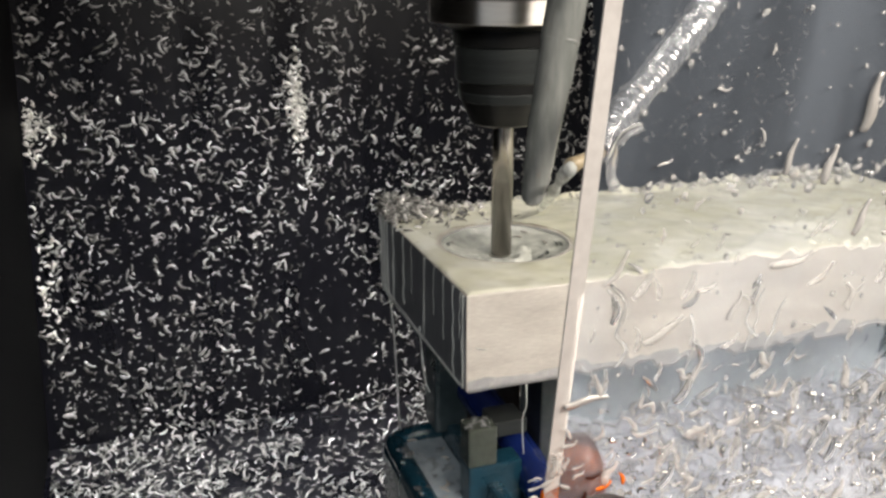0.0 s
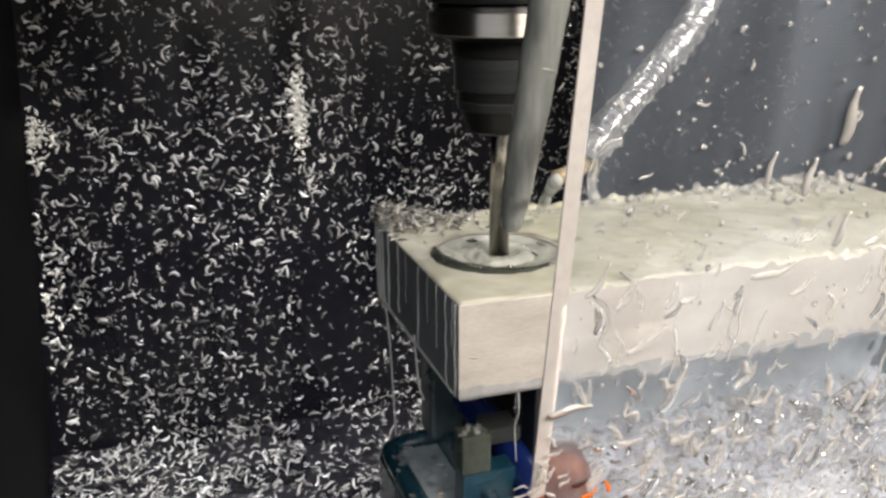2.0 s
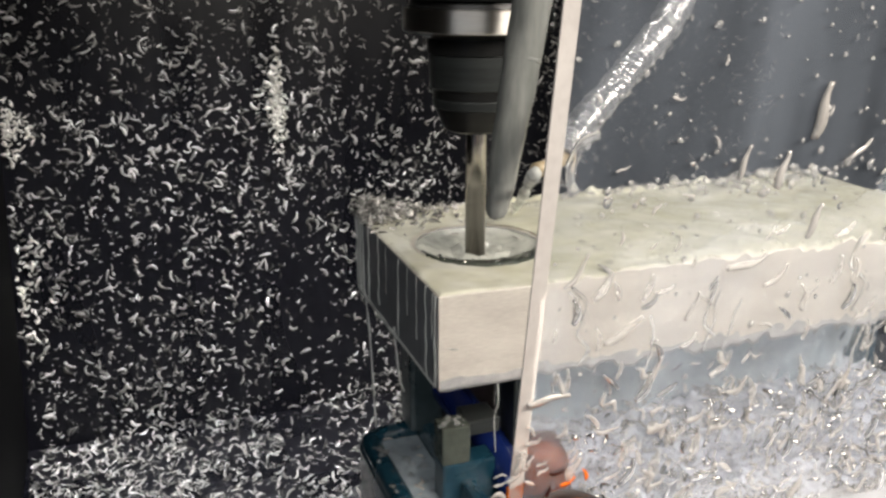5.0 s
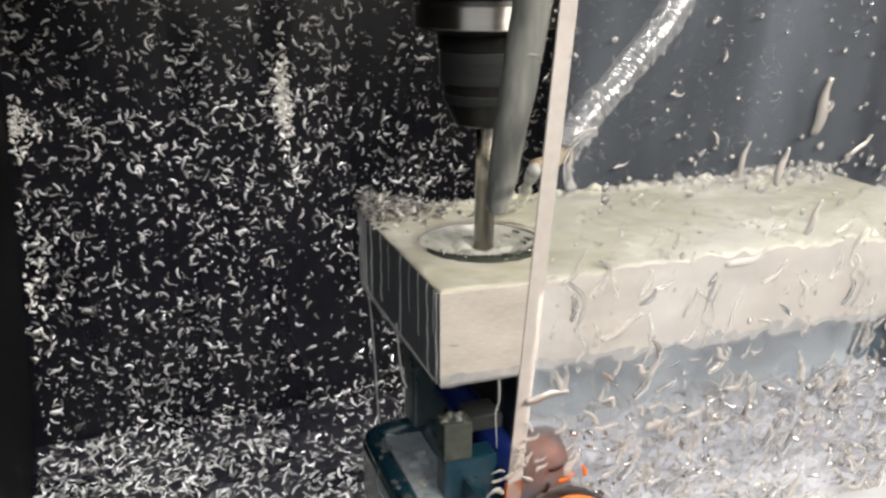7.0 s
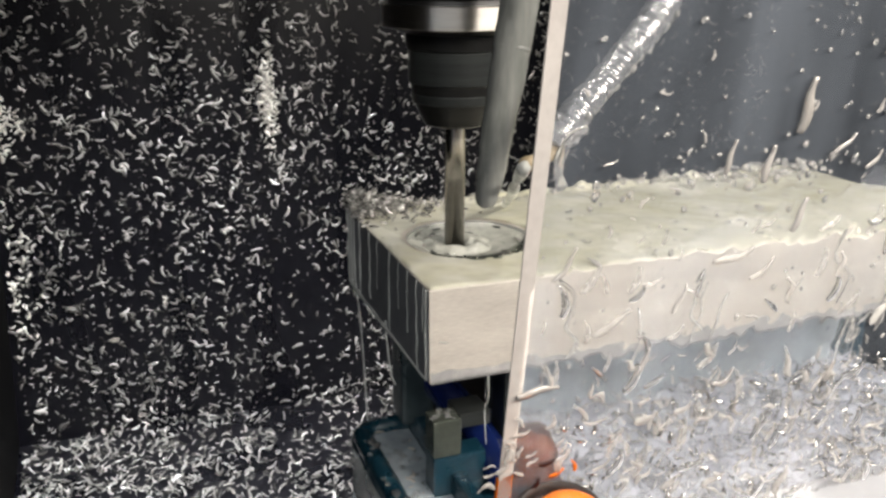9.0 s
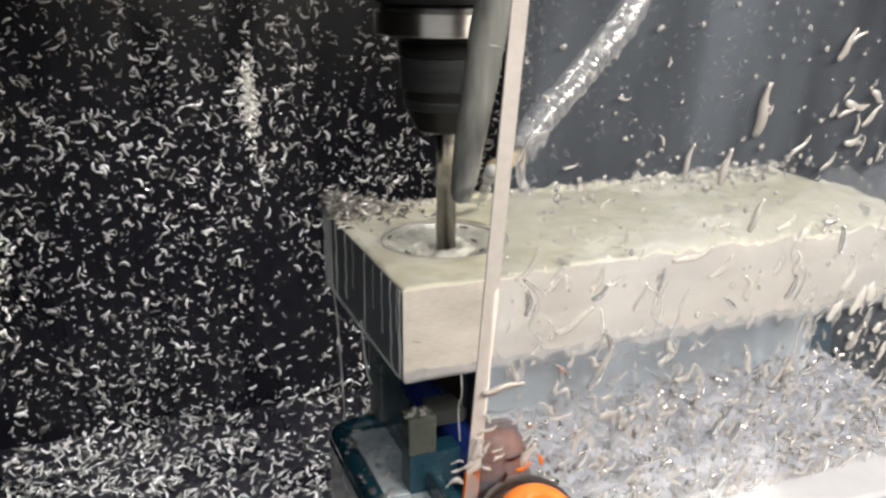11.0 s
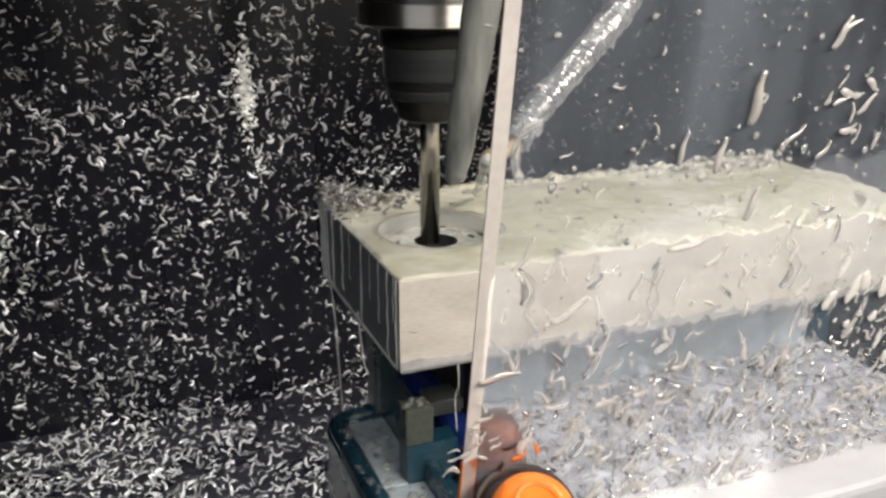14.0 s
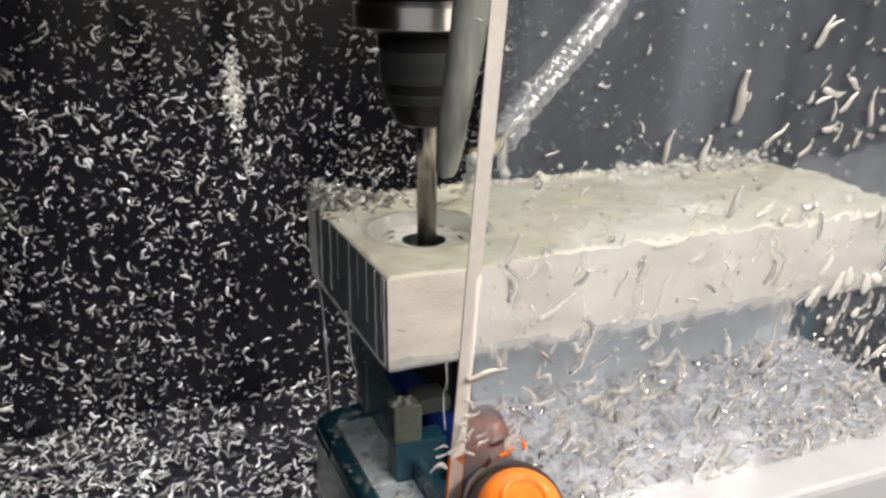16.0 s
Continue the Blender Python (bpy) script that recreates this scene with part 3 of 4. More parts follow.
# ---------------------------------------------------------------- spindle with cutter
def spindle():
    """The tool holder with its cutter; its origin lies on the axis at the block's top."""
    base = tagged(new("tool_holder"), "black tool holder with a bright steel flange and an end mill", "tool holder")
    bm = bmesh.new()
    lathe(bm, [(0, 0.016), (0.0028, 0.0155 - 0.016 + 0.0005), (0.0047, -0.0075), (0.00476, 0.056), (0.0047, 0.060), (0, 0.060)][1:], 32)
    part("end_mill", bm, CARBIDE, base, "grey carbide end mill", True)
    made = {}
    for name, mat, label, under, profile in (
        ("collet_nut", BLACK2, "worn dark grey collet nut", "", [(0.0200, 0.0710), (0.0209, 0.0715), (0.0212, 0.0848), (0.0208, 0.0855)]),
        ("nut_nose", BLACK, "black tapered collet nut nose", "collet_nut", [(0.0046, 0.0524), (0.0128, 0.0522), (0.0142, 0.0530), (0.0172, 0.0595), (0.0185, 0.0625)]),
        ("nut_band", BLACK2, "worn grey band on the nut", "collet_nut", [(0.0185, 0.0625), (0.0192, 0.0629), (0.0197, 0.0664), (0.0195, 0.0668)]),
        ("nut_groove", BLACK, "", "collet_nut", [(0.0195, 0.0668), (0.0197, 0.0705), (0.0200, 0.0710)]),
        ("collar", BLACK, "black holder collar", "", [(0.0208, 0.0855), (0.0219, 0.0861), (0.0224, 0.0925), (0.0300, 0.0953)]),
        ("flange", STEEL, "bright ground steel flange ring", "", [(0.0300, 0.0953), (0.0320, 0.0954), (0.0324, 0.0958), (0.0324, 0.1046), (0.0320, 0.1050), (0.0300, 0.1051)]),
        ("spindle_nose", BLACK, "black spindle nose", "", [(0.0300, 0.1051), (0.0292, 0.1080), (0.0324, 0.1086), (0.0324, 0.1200), (0.042, 0.1210), (0.044, 0.160), (0, 0.160)]),
    ):
        bm = bmesh.new()
        lathe(bm, profile, 96)
        made[name] = part(name, bm, mat, made[under] if under else base, label, True)
        made[name].data.set_sharp_from_angle(angle=radians(25))
    return base


holder = spindle()


def coolant_nozzle():
    base = tagged(new("coolant_nozzle"), "grey plastic coolant nozzle tube with a rounded wet tip", "nozzle")
    d = Vector((0.0172, 0.006, 0.088)).normalized()
    bm = bmesh.new()
    steps = [(0.0, 0.0022), (0.0008, 0.0036), (0.003, 0.0044), (0.010, 0.0050), (0.022, 0.0060), (0.045, 0.0067), (0.080, 0.0073), (0.125, 0.0078)]
    fine = []
    for (s0, r0), (s1, r1) in zip(steps, steps[1:]):
        n = 5 if s1 < 0.02 else 16
        for k in range(n):
            fine.append((s0 + (s1 - s0) * k / n, r0 + (r1 - r0) * k / n))
    fine.append(steps[-1])
    tube(bm, [d * s for s, r in fine], [r for s, r in fine], 28)
    for v in bm.verts:
        v.co += 0.00055 * noise.noise_vector(Vector((v.co.x * 190, v.co.y * 190, v.co.z * 75))) + 0.0003 * noise.noise_vector(v.co * 420)
    pipe = part("tube", bm, GREY_TUBE, base, "", True)
    for s, r in ((0.0105, 0.0051), (0.058, 0.0070)):
        bm = bmesh.new()
        tube(bm, [d * (s + k * 0.0006) for k in range(4)], [r - 0.0001, r + 0.00012, r + 0.00012, r - 0.0001], 24)
        part("ferrule", bm, GREY_TUBE, pipe, "", True)
    rnd = random.Random(3)
    side = Vector((1, 0, -0.16)).normalized()
    for k in range(16):
        s = rnd.uniform(0.006, 0.11)
        r = 0.005 + 0.0024 * min(1, s / 0.08)
        bm = bmesh.new()
        bmesh.ops.create_icosphere(bm, subdivisions=2, radius=rnd.uniform(0.0004, 0.0009), matrix=Matrix.Translation(d * s + side * r * rnd.choice((1, 1, 0.5, -0.2)) + Vector((0, -0.6 * r if k % 3 else 0, 0))) @ Matrix.Diagonal((1, 1, 1.6, 1)))
        part("droplet", bm, WATER, pipe, "", True)
    return base


nozzle = coolant_nozzle()


# second coolant line, a silver segmented hose
def segmented_hose():
    base = tagged(new("segmented_hose"), "silver segmented coolant hose bent down to a tan nozzle", "hose")
    path = smooth_path([(0.1104, 0.005, 0.1660), (0.0977, 0.0, 0.1490), (0.0846, -0.010, 0.1394), (0.0689, -0.020, 0.1306), (0.0515, -0.035, 0.1231), (0.0351, -0.048, 0.1164), (0.0236, -0.058, 0.1115), (0.0177, -0.064, 0.1068)], 9)
    for k in range(len(path) - 1):
        p, q = path[k], path[k + 1]
        l = (q - p)
        bm = bmesh.new()
        r = 0.0062 - 0.0020 * k / len(path)
        r *= 1 + 0.22 * noise.noise((k * 0.83, 3, 0)) + 0.10 * noise.noise((k * 0.21, 8, 0))
        shift = 0.0009 * Vector((noise.noise((k * 0.57, 1, 5)), 0, noise.noise((k * 0.57, 6, 2))))
        swell = 1.03 + 0.09 * noise.noise((k * 1.7, 0, 4))
        tube(bm, [p + shift + l * s for s in (-0.15, 0.15, 0.5, 0.85, 1.15)], [r * 0.93, r * 1.0, r * swell, r * 1.0, r * 0.93], 18)
        for v in bm.verts:
            v.co += 0.0006 * noise.noise_vector(v.co * 190)
        part("segment", bm, HOSE, base, "", True)
    bm = bmesh.new()
    tube(bm, [(0.0185, -0.064, 0.1072), (0.0125, -0.068, 0.1059), (0.0080, -0.071, 0.1062), (0.0036, -0.075, 0.1062)], [0.0022, 0.0023, 0.0019, 0.0024], 16)
    part("nozzle_tip", bm, BRASS, base, "tan plastic nozzle tip", True)
    return base


segmented_hose()
rnd = random.Random(61)
beads = []
line = smooth_path([(0.0977, 0.0, 0.1490), (0.0846, -0.010, 0.1394), (0.0689, -0.020, 0.1306), (0.0515, -0.035, 0.1231), (0.0351, -0.048, 0.1164), (0.0177, -0.064, 0.1068)], 14)
for k in range(70):
    p = rnd.choice(line)
    beads.append(turned(rnd, p + Vector((rnd.gauss(0, 0.0016), -0.0042, rnd.gauss(0, 0.0022))), (0, -1, 0), 0.4))
tagged(blobs("hose_drops", beads, WATER, 62, (0.0005, 0.0017), 0.8), "drops of coolant clinging to the silver hose", "drops", kind="stuff")
ribbon("coolant_jet", [(0.0030, -0.0755, 0.1057), (0.0200, -0.036, 0.0925), (0.0460, 0.026, 0.0690), (0.0775, 0.1020, 0.0410)], 0.0026, 0.001, STREAM, "milky coolant jet falling from the hose to the block")

# ---------------------------------------------------------------- vise and table
def vise():
    base = tagged(new("vise"), "teal painted machine vise holding the block, wet with coolant", "vise")
    bm = bmesh.new()
    box(bm, -0.0085, 0.300, -0.020, 0.104, -0.125, -0.0768, 0.004)
    cast = part("vise_base", bm, TEAL, base)
    # rounded rim round the drained channel
    bm = bmesh.new()
    tube(bm, smooth_path([(-0.0035, -0.020, -0.0755), (-0.0035, 0.040, -0.0755), (-0.0035, 0.090, -0.0755), (-0.0015, 0.0975, -0.0750), (0.006, 0.0995, -0.0745), (0.020, 0.0995, -0.0735), (0.034, 0.0995, -0.0735)], 8), [0.0052] * 49, 14)
    part("channel_rim", bm, TEAL, cast, "", True)
    bm = bmesh.new()
    box(bm, 0.0218, 0.0285, -0.020, 0.096, -0.0765, -0.0640, 0.002)
    part("channel_side", bm, TEAL, cast)
    for c in ((0.0007, 0.0216, -0.019, 0.030, -0.0768, -0.0748), (0.0007, 0.0216, 0.0308, 0.0945, -0.0768, -0.0745)):
        bm = bmesh.new()
        box(bm, *c, 0.0006)
        part("channel_plate", bm, CAST, cast, "grey wet machined plate")
    bm = bmesh.new()
    box(bm, 0.0155, 0.0330, 0.086, 0.104, -0.0680, 0.0, 0.002)
    part("rear_jaw", bm, JAW, base, "grey-green rear jaw under the block")
    bm = bmesh.new()
    box(bm, 0.0125, 0.0262, 0.030, 0.042, -0.0550, -0.0360, 0.0009)
    key = part("key_block", bm, OLIVE, base, "wet olive grey steel key block")
    bm = bmesh.new()
    box(bm, 0.0130, 0.0390, 0.0305, 0.0430, -0.0768, -0.0552, 0.0012)
    part("key_foot", bm, TEAL, key, "teal painted foot of the key block")
    bm = bmesh.new()
    box(bm, 0.0264, 0.0420, 0.034, 0.050, -0.0440, -0.0365, 0.0008)
    part("key_plate", bm, BLACK2, key, "dark flat plate beside the key block")
    bm = bmesh.new()
    tube(bm, smooth_path([(0.0330, 0.0980, -0.0430), (0.0335, 0.0965, -0.0430), (0.0400, 0.070, -0.0530), (0.0440, 0.050, -0.0600), (0.0470, 0.022, -0.0690)], 6), [0.0070] + [0.0088] * 24, 28)
    part("screw_cover", bm, BLUE, base, "glossy blue screw cover", True)
    bm = bmesh.new()
    box(bm, 0.0520, 0.0640, 0.040, 0.056, -0.0765, 0.0, 0.001)
    part("parallel", bm, DARK_STEEL, base, "dark steel parallel carrying the block")
    # black plate put in for the dark empty gap beside the jaw
    bm = bmesh.new()
    box(bm, 0.0332, 0.068, 0.100, 0.110, -0.0765, -0.0005, 0.001)
    part("under_plate", bm, RUBBER, base, "black plate standing for the shaded gap beside the jaw")
    bm = bmesh.new()
    box(bm, 0.068, 0.290, 0.078, 0.100, -0.0765, -0.0005, 0.001)
    part("under_plate", bm, CAST, base, "grey wet jaw plate under the block")
    bm = bmesh.new()
    box(bm, 0.2905, 0.320, 0.084, 0.104, -0.120, -0.036, 0.003)
    part("end_cap", bm, TEAL, base)
    return base


vise()
rnd = random.Random(51)
wetting = [turned(rnd, (rnd.uniform(0.001, 0.020), rnd.uniform(-0.018, 0.088), -0.0743), (0, 0, 1), 0.2) for k in range(60)]
wetting += [turned(rnd, (rnd.uniform(-0.007, -0.001), rnd.uniform(-0.018, 0.09), -0.0706), (0, 0, 1), 0.2) for k in range(30)]
wetting += [turned(rnd, (rnd.uniform(0.0118, 0.0256), rnd.uniform(0.031, 0.041), -0.0358), (0, 0, 1), 0.2) for k in range(14)]
tagged(blobs("vise_drops", wetting, WATER, 52, (0.0006, 0.0024)), "drops and puddles of coolant on the vise", "drops", kind="stuff")
litter = [turned(rnd, (rnd.uniform(0.002, 0.020), rnd.uniform(-0.018, 0.10), -0.0735), (0, 0, 1), 0.3) for k in range(14)]
tagged(heap("vise_chips", litter, CHIP_WET, 53, (0.003, 0.007), (0.2, 0.4)), "few wet chips scattered on the vise", "chips", kind="stuff")
bm = bmesh.new()
nx, ny = 170, 130
grid = [[bm.verts.new((0.066 + (0.307 - 0.066) * i / nx, -0.099 + 0.19 * j / ny, -0.0700 + 0.0018 * noise.noise((i * 0.09, j * 0.09, 0)) + 0.0020 * noise.noise((i * 0.20, j * 0.18, 4)) + 0.0006 * noise.noise((i * 0.50, j * 0.45, 8)))) for j in range(ny + 1)] for i in range(nx + 1)]
for i in range(nx):
    for j in range(ny):
        bm.faces.new((grid[i][j], grid[i + 1][j], grid[i + 1][j + 1], grid[i][j + 1]))
edge = [e for e in bm.edges if e.is_boundary]
r = bmesh.ops.extrude_edge_only(bm, edges=edge)
for v in [g for g in r["geom"] if isinstance(g, bmesh.types.BMVert)]:
    v.co.z = -0.13
tagged(part("drip_tray", bm, TABLE, None, smooth=True), "pale wet steel tray flooded with coolant and chips", "tray")
bm = bmesh.new()
box(bm, 0.03, 0.40, -0.09, 0.20, -0.22, -0.13, 0.003)
tagged(part("machine_table", bm, BLACK), "black oxide steel machine table under the vise", "table")
bm = bmesh.new()
box(bm, 0.06, 0.38, -0.06, 0.18, -0.66, -0.22, 0.003)
tagged(part("table_saddle", bm, WALL), "dark painted saddle carrying the machine table", "saddle")

rnd = random.Random(21)
spots = []
while len(spots) < 850:
    x, y = rnd.uniform(0.068, 0.305), rnd.uniform(-0.098, 0.088)
    if rnd.random() < 0.10 + 0.8 * (y < -0.052) and noise.noise((x * 22, y * 22, 7)) > -0.22:
        spots.append(turned(rnd, (x, y, -0.0675 + rnd.random() * 0.004 * (1 if y > -0.03 else 2.0)), (0, 0, 1), 0.7))
tagged(heap("tray_chips", spots, CHIP_WET, 22, (0.005, 0.013), (0.12, 0.32)), "wet curled chips lying in coolant in the tray", "chips", kind="stuff")

def tray_spot(rnd, clump):
    while True:
        x, y = rnd.uniform(0.068, 0.305), rnd.uniform(-0.098, 0.086)
        if rnd.random() < max(0.05, 0.35 + clump * noise.noise((x * 38, y * 38, 5)) + 0.4 * (y < -0.03)):
            return x, y


bits = [turned(rnd, (x, y, -0.0682 + 0.004 * rnd.random()), (0, 0, 1), 0.9) for x, y in (tray_spot(rnd, 1.3) for k in range(1000))]
tagged(heap("tray_bits", bits, CHIP_WET, 25, (0.0016, 0.0065), (0.2, 0.5), 3), "small wet chips clumped in the tray", "chips", kind="stuff")
# mirror-like flakes added for the sparkle of the flooded tray
bits = [turned(rnd, (x, y, -0.0675 + 0.004 * rnd.random()), (0, 0, 1), 0.8) for x, y in (tray_spot(rnd, 1.0) for k in range(900))]
tagged(heap("tray_flakes", bits, FLAKE, 26, (0.0014, 0.0052), (0.25, 0.6), 3), "bright metal flakes added for the coolant's glints in the tray", "chips", kind="stuff")
drops = [turned(rnd, (rnd.uniform(0.068, 0.305), rnd.uniform(-0.098, 0.088), -0.0690), (0, 0, 1), 0.25) for k in range(420)]
tagged(blobs("tray_drops", drops, WATER, 23, (0.001, 0.0042)), "clear puddles and drops of coolant in the tray", "drops", kind="stuff")

beads = [turned(rnd, (rnd.uniform(0.068, 0.305), rnd.uniform(-0.098, 0.088), -0.0685), (0, 0, 1), 0.2) for k in range(1100)]
tagged(blobs("tray_beads", beads, WATER, 24, (0.0006, 0.0018), 1.0), "small round beads of coolant in the tray", "drops", kind="stuff")

# ---------------------------------------------------------------- door pane, sill and knob
def pane_y(z):
    return -0.1065 - 0.12 * z


def sheet(bm, corners, thick):
    """A leaning sheet from its four (x, z) corners."""
    f = [bm.verts.new((x, pane_y(z), z)) for x, z in corners]
    k = [bm.verts.new((x, pane_y(z) + thick, z)) for x, z in corners]
    bm.faces.new(f), bm.faces.new(k[::-1])
    for i in range(4):
        bm.faces.new((f[i], k[i], k[(i + 1) % 4], f[(i + 1) % 4]))


bm = bmesh.new()
sheet(bm, ((-0.0150, -0.03), (0.62, -0.03), (0.62, 0.42), (-0.0060, 0.42)), 0.0012)
pane = tagged(part("window_1", bm, PANE), "clear polycarbonate door pane splashed with coolant and chips", "window", kind="structure")
pane.visible_shadow = False
bm = bmesh.new()
sheet(bm, ((-0.0192, -0.03), (-0.0152, -0.03), (-0.0062, 0.42), (-0.0108, 0.42)), 0.0006)
tagged(part("pane_edge", bm, PANE_EDGE), "pale frosted edge strip of the door pane", "edge strip", kind="structure")
bm = bmesh.new()
box(bm, 0.030, 0.62, -0.125, -0.100, -0.30, -0.0065, 0.0025)
tagged(part("door_sill", bm, WHITE), "white enamelled sill of the machine door", "sill", kind="structure")

def knob():
    base = tagged(new("knob"), "orange plastic knob in a black rubber collar at the door", "knob")
    m = Matrix.Translation((-0.0030, -0.124, 0.0134)) @ Euler((radians(28), 0, radians(-8))).to_matrix().to_4x4() @ Matrix.Scale(0.97, 4)
    bm = bmesh.new()
    lathe(bm, [(0, 0.0085), (0.006, 0.0084), (0.0095, 0.0075), (0.0118, 0.0052), (0.0128, 0.002), (0.0132, -0.003), (0.0132, -0.010)], 48, m)
    cap = part("cap", bm, ORANGE, base, "glossy orange cap", True)
    bm = bmesh.new()
    lathe(bm, [(0.0055, 0.0086), (0.0062, 0.0094), (0.0070, 0.0086)], 48, m)
    part("cap_ridge", bm, ORANGE, cap, "", True)
    bm = bmesh.new()
    lathe(bm, [(0.0133, -0.007), (0.0144, -0.0030), (0.0156, -0.0034), (0.0160, -0.014), (0.0132, -0.016)], 48, m @ Matrix.Translation((-0.0012, 0.0022, 0.0035)))
    part("collar", bm, RUBBER, base, "black rubber collar", True)
    bm = bmesh.new()
    lathe(bm, [(0, 0.0215), (0.004, 0.0210), (0.0062, 0.0165), (0.0078, 0.013), (0.0090, 0.002), (0.0105, 0.0), (0.0110, -0.035), (0, -0.035)], 40, Matrix.Translation((0.0075, -0.0800, 0.0)))
    part("boss", bm, RUST, base, "red-brown boss behind the pane", True)
    return base


knob()


# orange piece added for the knob's colour refracted in the strip's lower end
bm = bmesh.new()
sheet(bm, ((-0.01935, -0.03), (-0.01505, -0.03), (-0.01395, 0.0268), (-0.01835, 0.0255)), 0.0015)
tagged(part("pane_edge_tint", bm, ORANGE), "orange lower end of the edge strip, painted refraction of the knob", "edge tab", kind="structure")

# rippled sheet of coolant running down the pane
bm = bmesh.new()
nx, nz = 190, 140
front, back = {}, {}
for i in range(nx + 1):
    for j in range(nz + 1):
        x, z = -0.0140 + 0.192 * i / nx, -0.025 + 0.135 * j / nz
        top = 0.088 + 0.030 * x / 0.15 + 0.006 * noise.noise((x * 60, 4, 0)) + 0.0025 * noise.noise((x * 240, 8, 0))
        fade = min(1, max(0, (top - z) / 0.016)) * min(1, i / 4)
        h = fade * (0.00030 + 0.00010 * noise.noise((x * 150, z * 90, 1)) + 0.00007 * noise.noise((x * 380, z * 260, 5)))
        foot = -1.0 if x < 0.100 else 0.066 - 0.05 * (x - 0.100) + 0.006 * noise.noise((x * 160, 3, 7))
        fade *= min(1, max(0, (z - foot) / 0.004))
        if top - z > 0 and z > foot:
            front[i, j] = bm.verts.new((x, pane_y(z) - 0.0003 - h, z))
            back[i, j] = bm.verts.new((x, pane_y(z) - 0.0002, z))
for (i, j) in front:
    ids = ((i, j), (i + 1, j), (i + 1, j + 1), (i, j + 1))
    if all(k in front for k in ids):
        bm.faces.new([front[k] for k in ids])
        bm.faces.new([back[k] for k in ids][::-1])
me = bpy.data.meshes.new("coolant_sheet")
bm.to_mesh(me)
bm.free()
for p in me.polygons:
    p.use_smooth = True
me.materials.append(WET)
wet = tagged(new("coolant_sheet", me), "clear rippled sheet of coolant running down the door pane", "coolant", kind="stuff")
wet.visible_shadow = False

# chips and drops on the pane
def pane_pose(x, z, angle, lift=0.0008):
    tilt = math.atan(0.12)
    return Matrix.Translation((x, pane_y(z) - lift, z)) @ Matrix.Rotation(tilt, 4, "X") @ Matrix.Rotation(math.pi / 2, 4, "X") @ Matrix.Rotation(radians(angle), 4, "Z")


def chip_mesh(k, mat):
    rnd = random.Random(100 + k)
    v, f = chip_shape(0.010, 0.010 * rnd.uniform(0.14, 0.36), 0.0004, rnd.uniform(0.1, 2.2), rnd.uniform(-0.3, 0.5), 10)
    wave, phase, lean = rnd.uniform(0.0003, 0.0011), rnd.uniform(0, 6.28), rnd.uniform(400, 800)
    for p in v:
        p.y += wave * math.sin(p.x * lean + phase)
    me = bpy.data.meshes.new("pane_chip")
    me.from_pydata([tuple(p) for p in v], [], f)
    me.materials.append(mat)
    for p in me.polygons:
        p.use_smooth = True
    return me


CHIPS = [chip_mesh(k, CHIP_WET if k < 4 else CHIP_FILM) for k in range(30)]
BIG_CHIPS = []
for k in range(10):
    v, f = chip_shape(0.010, 0.010 * random.Random(900 + k).uniform(0.13, 0.21), 0.0005, 0.1 + 0.11 * k, 0.35 - 0.07 * k, 12)
    for p in v:
        p.y += 0.0004 * math.sin(p.x * 620 + k)
    me = bpy.data.meshes.new("pane_chip")
    me.from_pydata([tuple(p) for p in v], [], f)
    me.materials.append(CHIP_WET if k < 5 else CHIP_FILM)
    for p in me.polygons:
        p.use_smooth = True
    BIG_CHIPS.append(me)
BIG = ((0.0609, 0.1278, 16.4, 82), (0.0394, 0.1154, 10.4, 78), (0.052, 0.1125, 11.4, 80), (0.0766, 0.1163, 9.0, 42), (0.0884, 0.1109, 7.5, 50), (0.0853, 0.1444, 10.7, 62), (0.0881, 0.1463, 7.3, 25), (0.0905, 0.1253, 6.4, 20), (0.0898, 0.131, 5.3, 60), (0.0958, 0.1217, 6.5, 95), (0.1004, 0.1239, 8.7, 45), (0.11, 0.1214, 11.9, 98), (0.1074, 0.1124, 6.0, 70), (0.004, 0.1163, 4.4, 20), (0.0302, 0.1216, 4.3, 120), (0.0663, 0.0969, 11.3, 72), (-0.0047, 0.0899, 11.9, 55), (0.0111, 0.0706, 14.3, 30), (0.0315, 0.0756, 9.8, 70), (0.0469, 0.0859, 15.0, 15), (0.0578, 0.081, 10.3, 40), (-0.0092, 0.0534, 13.4, 5), (-0.006, 0.0574, 8.6, 105), (0.023, 0.0567, 10.7, 72))
# thick pale drips: x, z, length, angle, width (mm)
DRIPS = ((0.106, 0.0603, 13.0, 55, 3.5), (0.1149, 0.0625, 16.0, 70, 4.0), (0.1086, 0.0704, 11.7, 60, 2.7), (0.1194, 0.0649, 10.9, 95, 4.4), (0.1278, 0.0616, 12.4, 100, 4.5), (0.1319, 0.0627, 9.6, 150, 3.7), (0.1269, 0.0508, 6.3, 60, 3.3), (0.116, 0.0496, 4.5, 70, 2.9), (0.1321, 0.0412, 11.6, 82, 2.6), (0.1378, 0.0335, 7.4, 95, 3.1), (0.1442, 0.0332, 11.5, 35, 2.7), (0.1495, 0.0272, 6.8, 90, 2.7), (0.1209, 0.0526, 2.9, 60, 1.9), (0.1324, 0.0525, 3.0, 60, 1.7), (0.1217, 0.0406, 2.5, 50, 1.5), (0.1234, 0.0414, 2.5, 50, 1.5), (0.1105, 0.0518, 2.8, 60, 1.4), (0.1456, 0.0244, 5.8, 90, 2.7))
rnd = random.Random(31)
rows = [(x, z, l * 0.00092, a) for x, z, l, a in BIG]
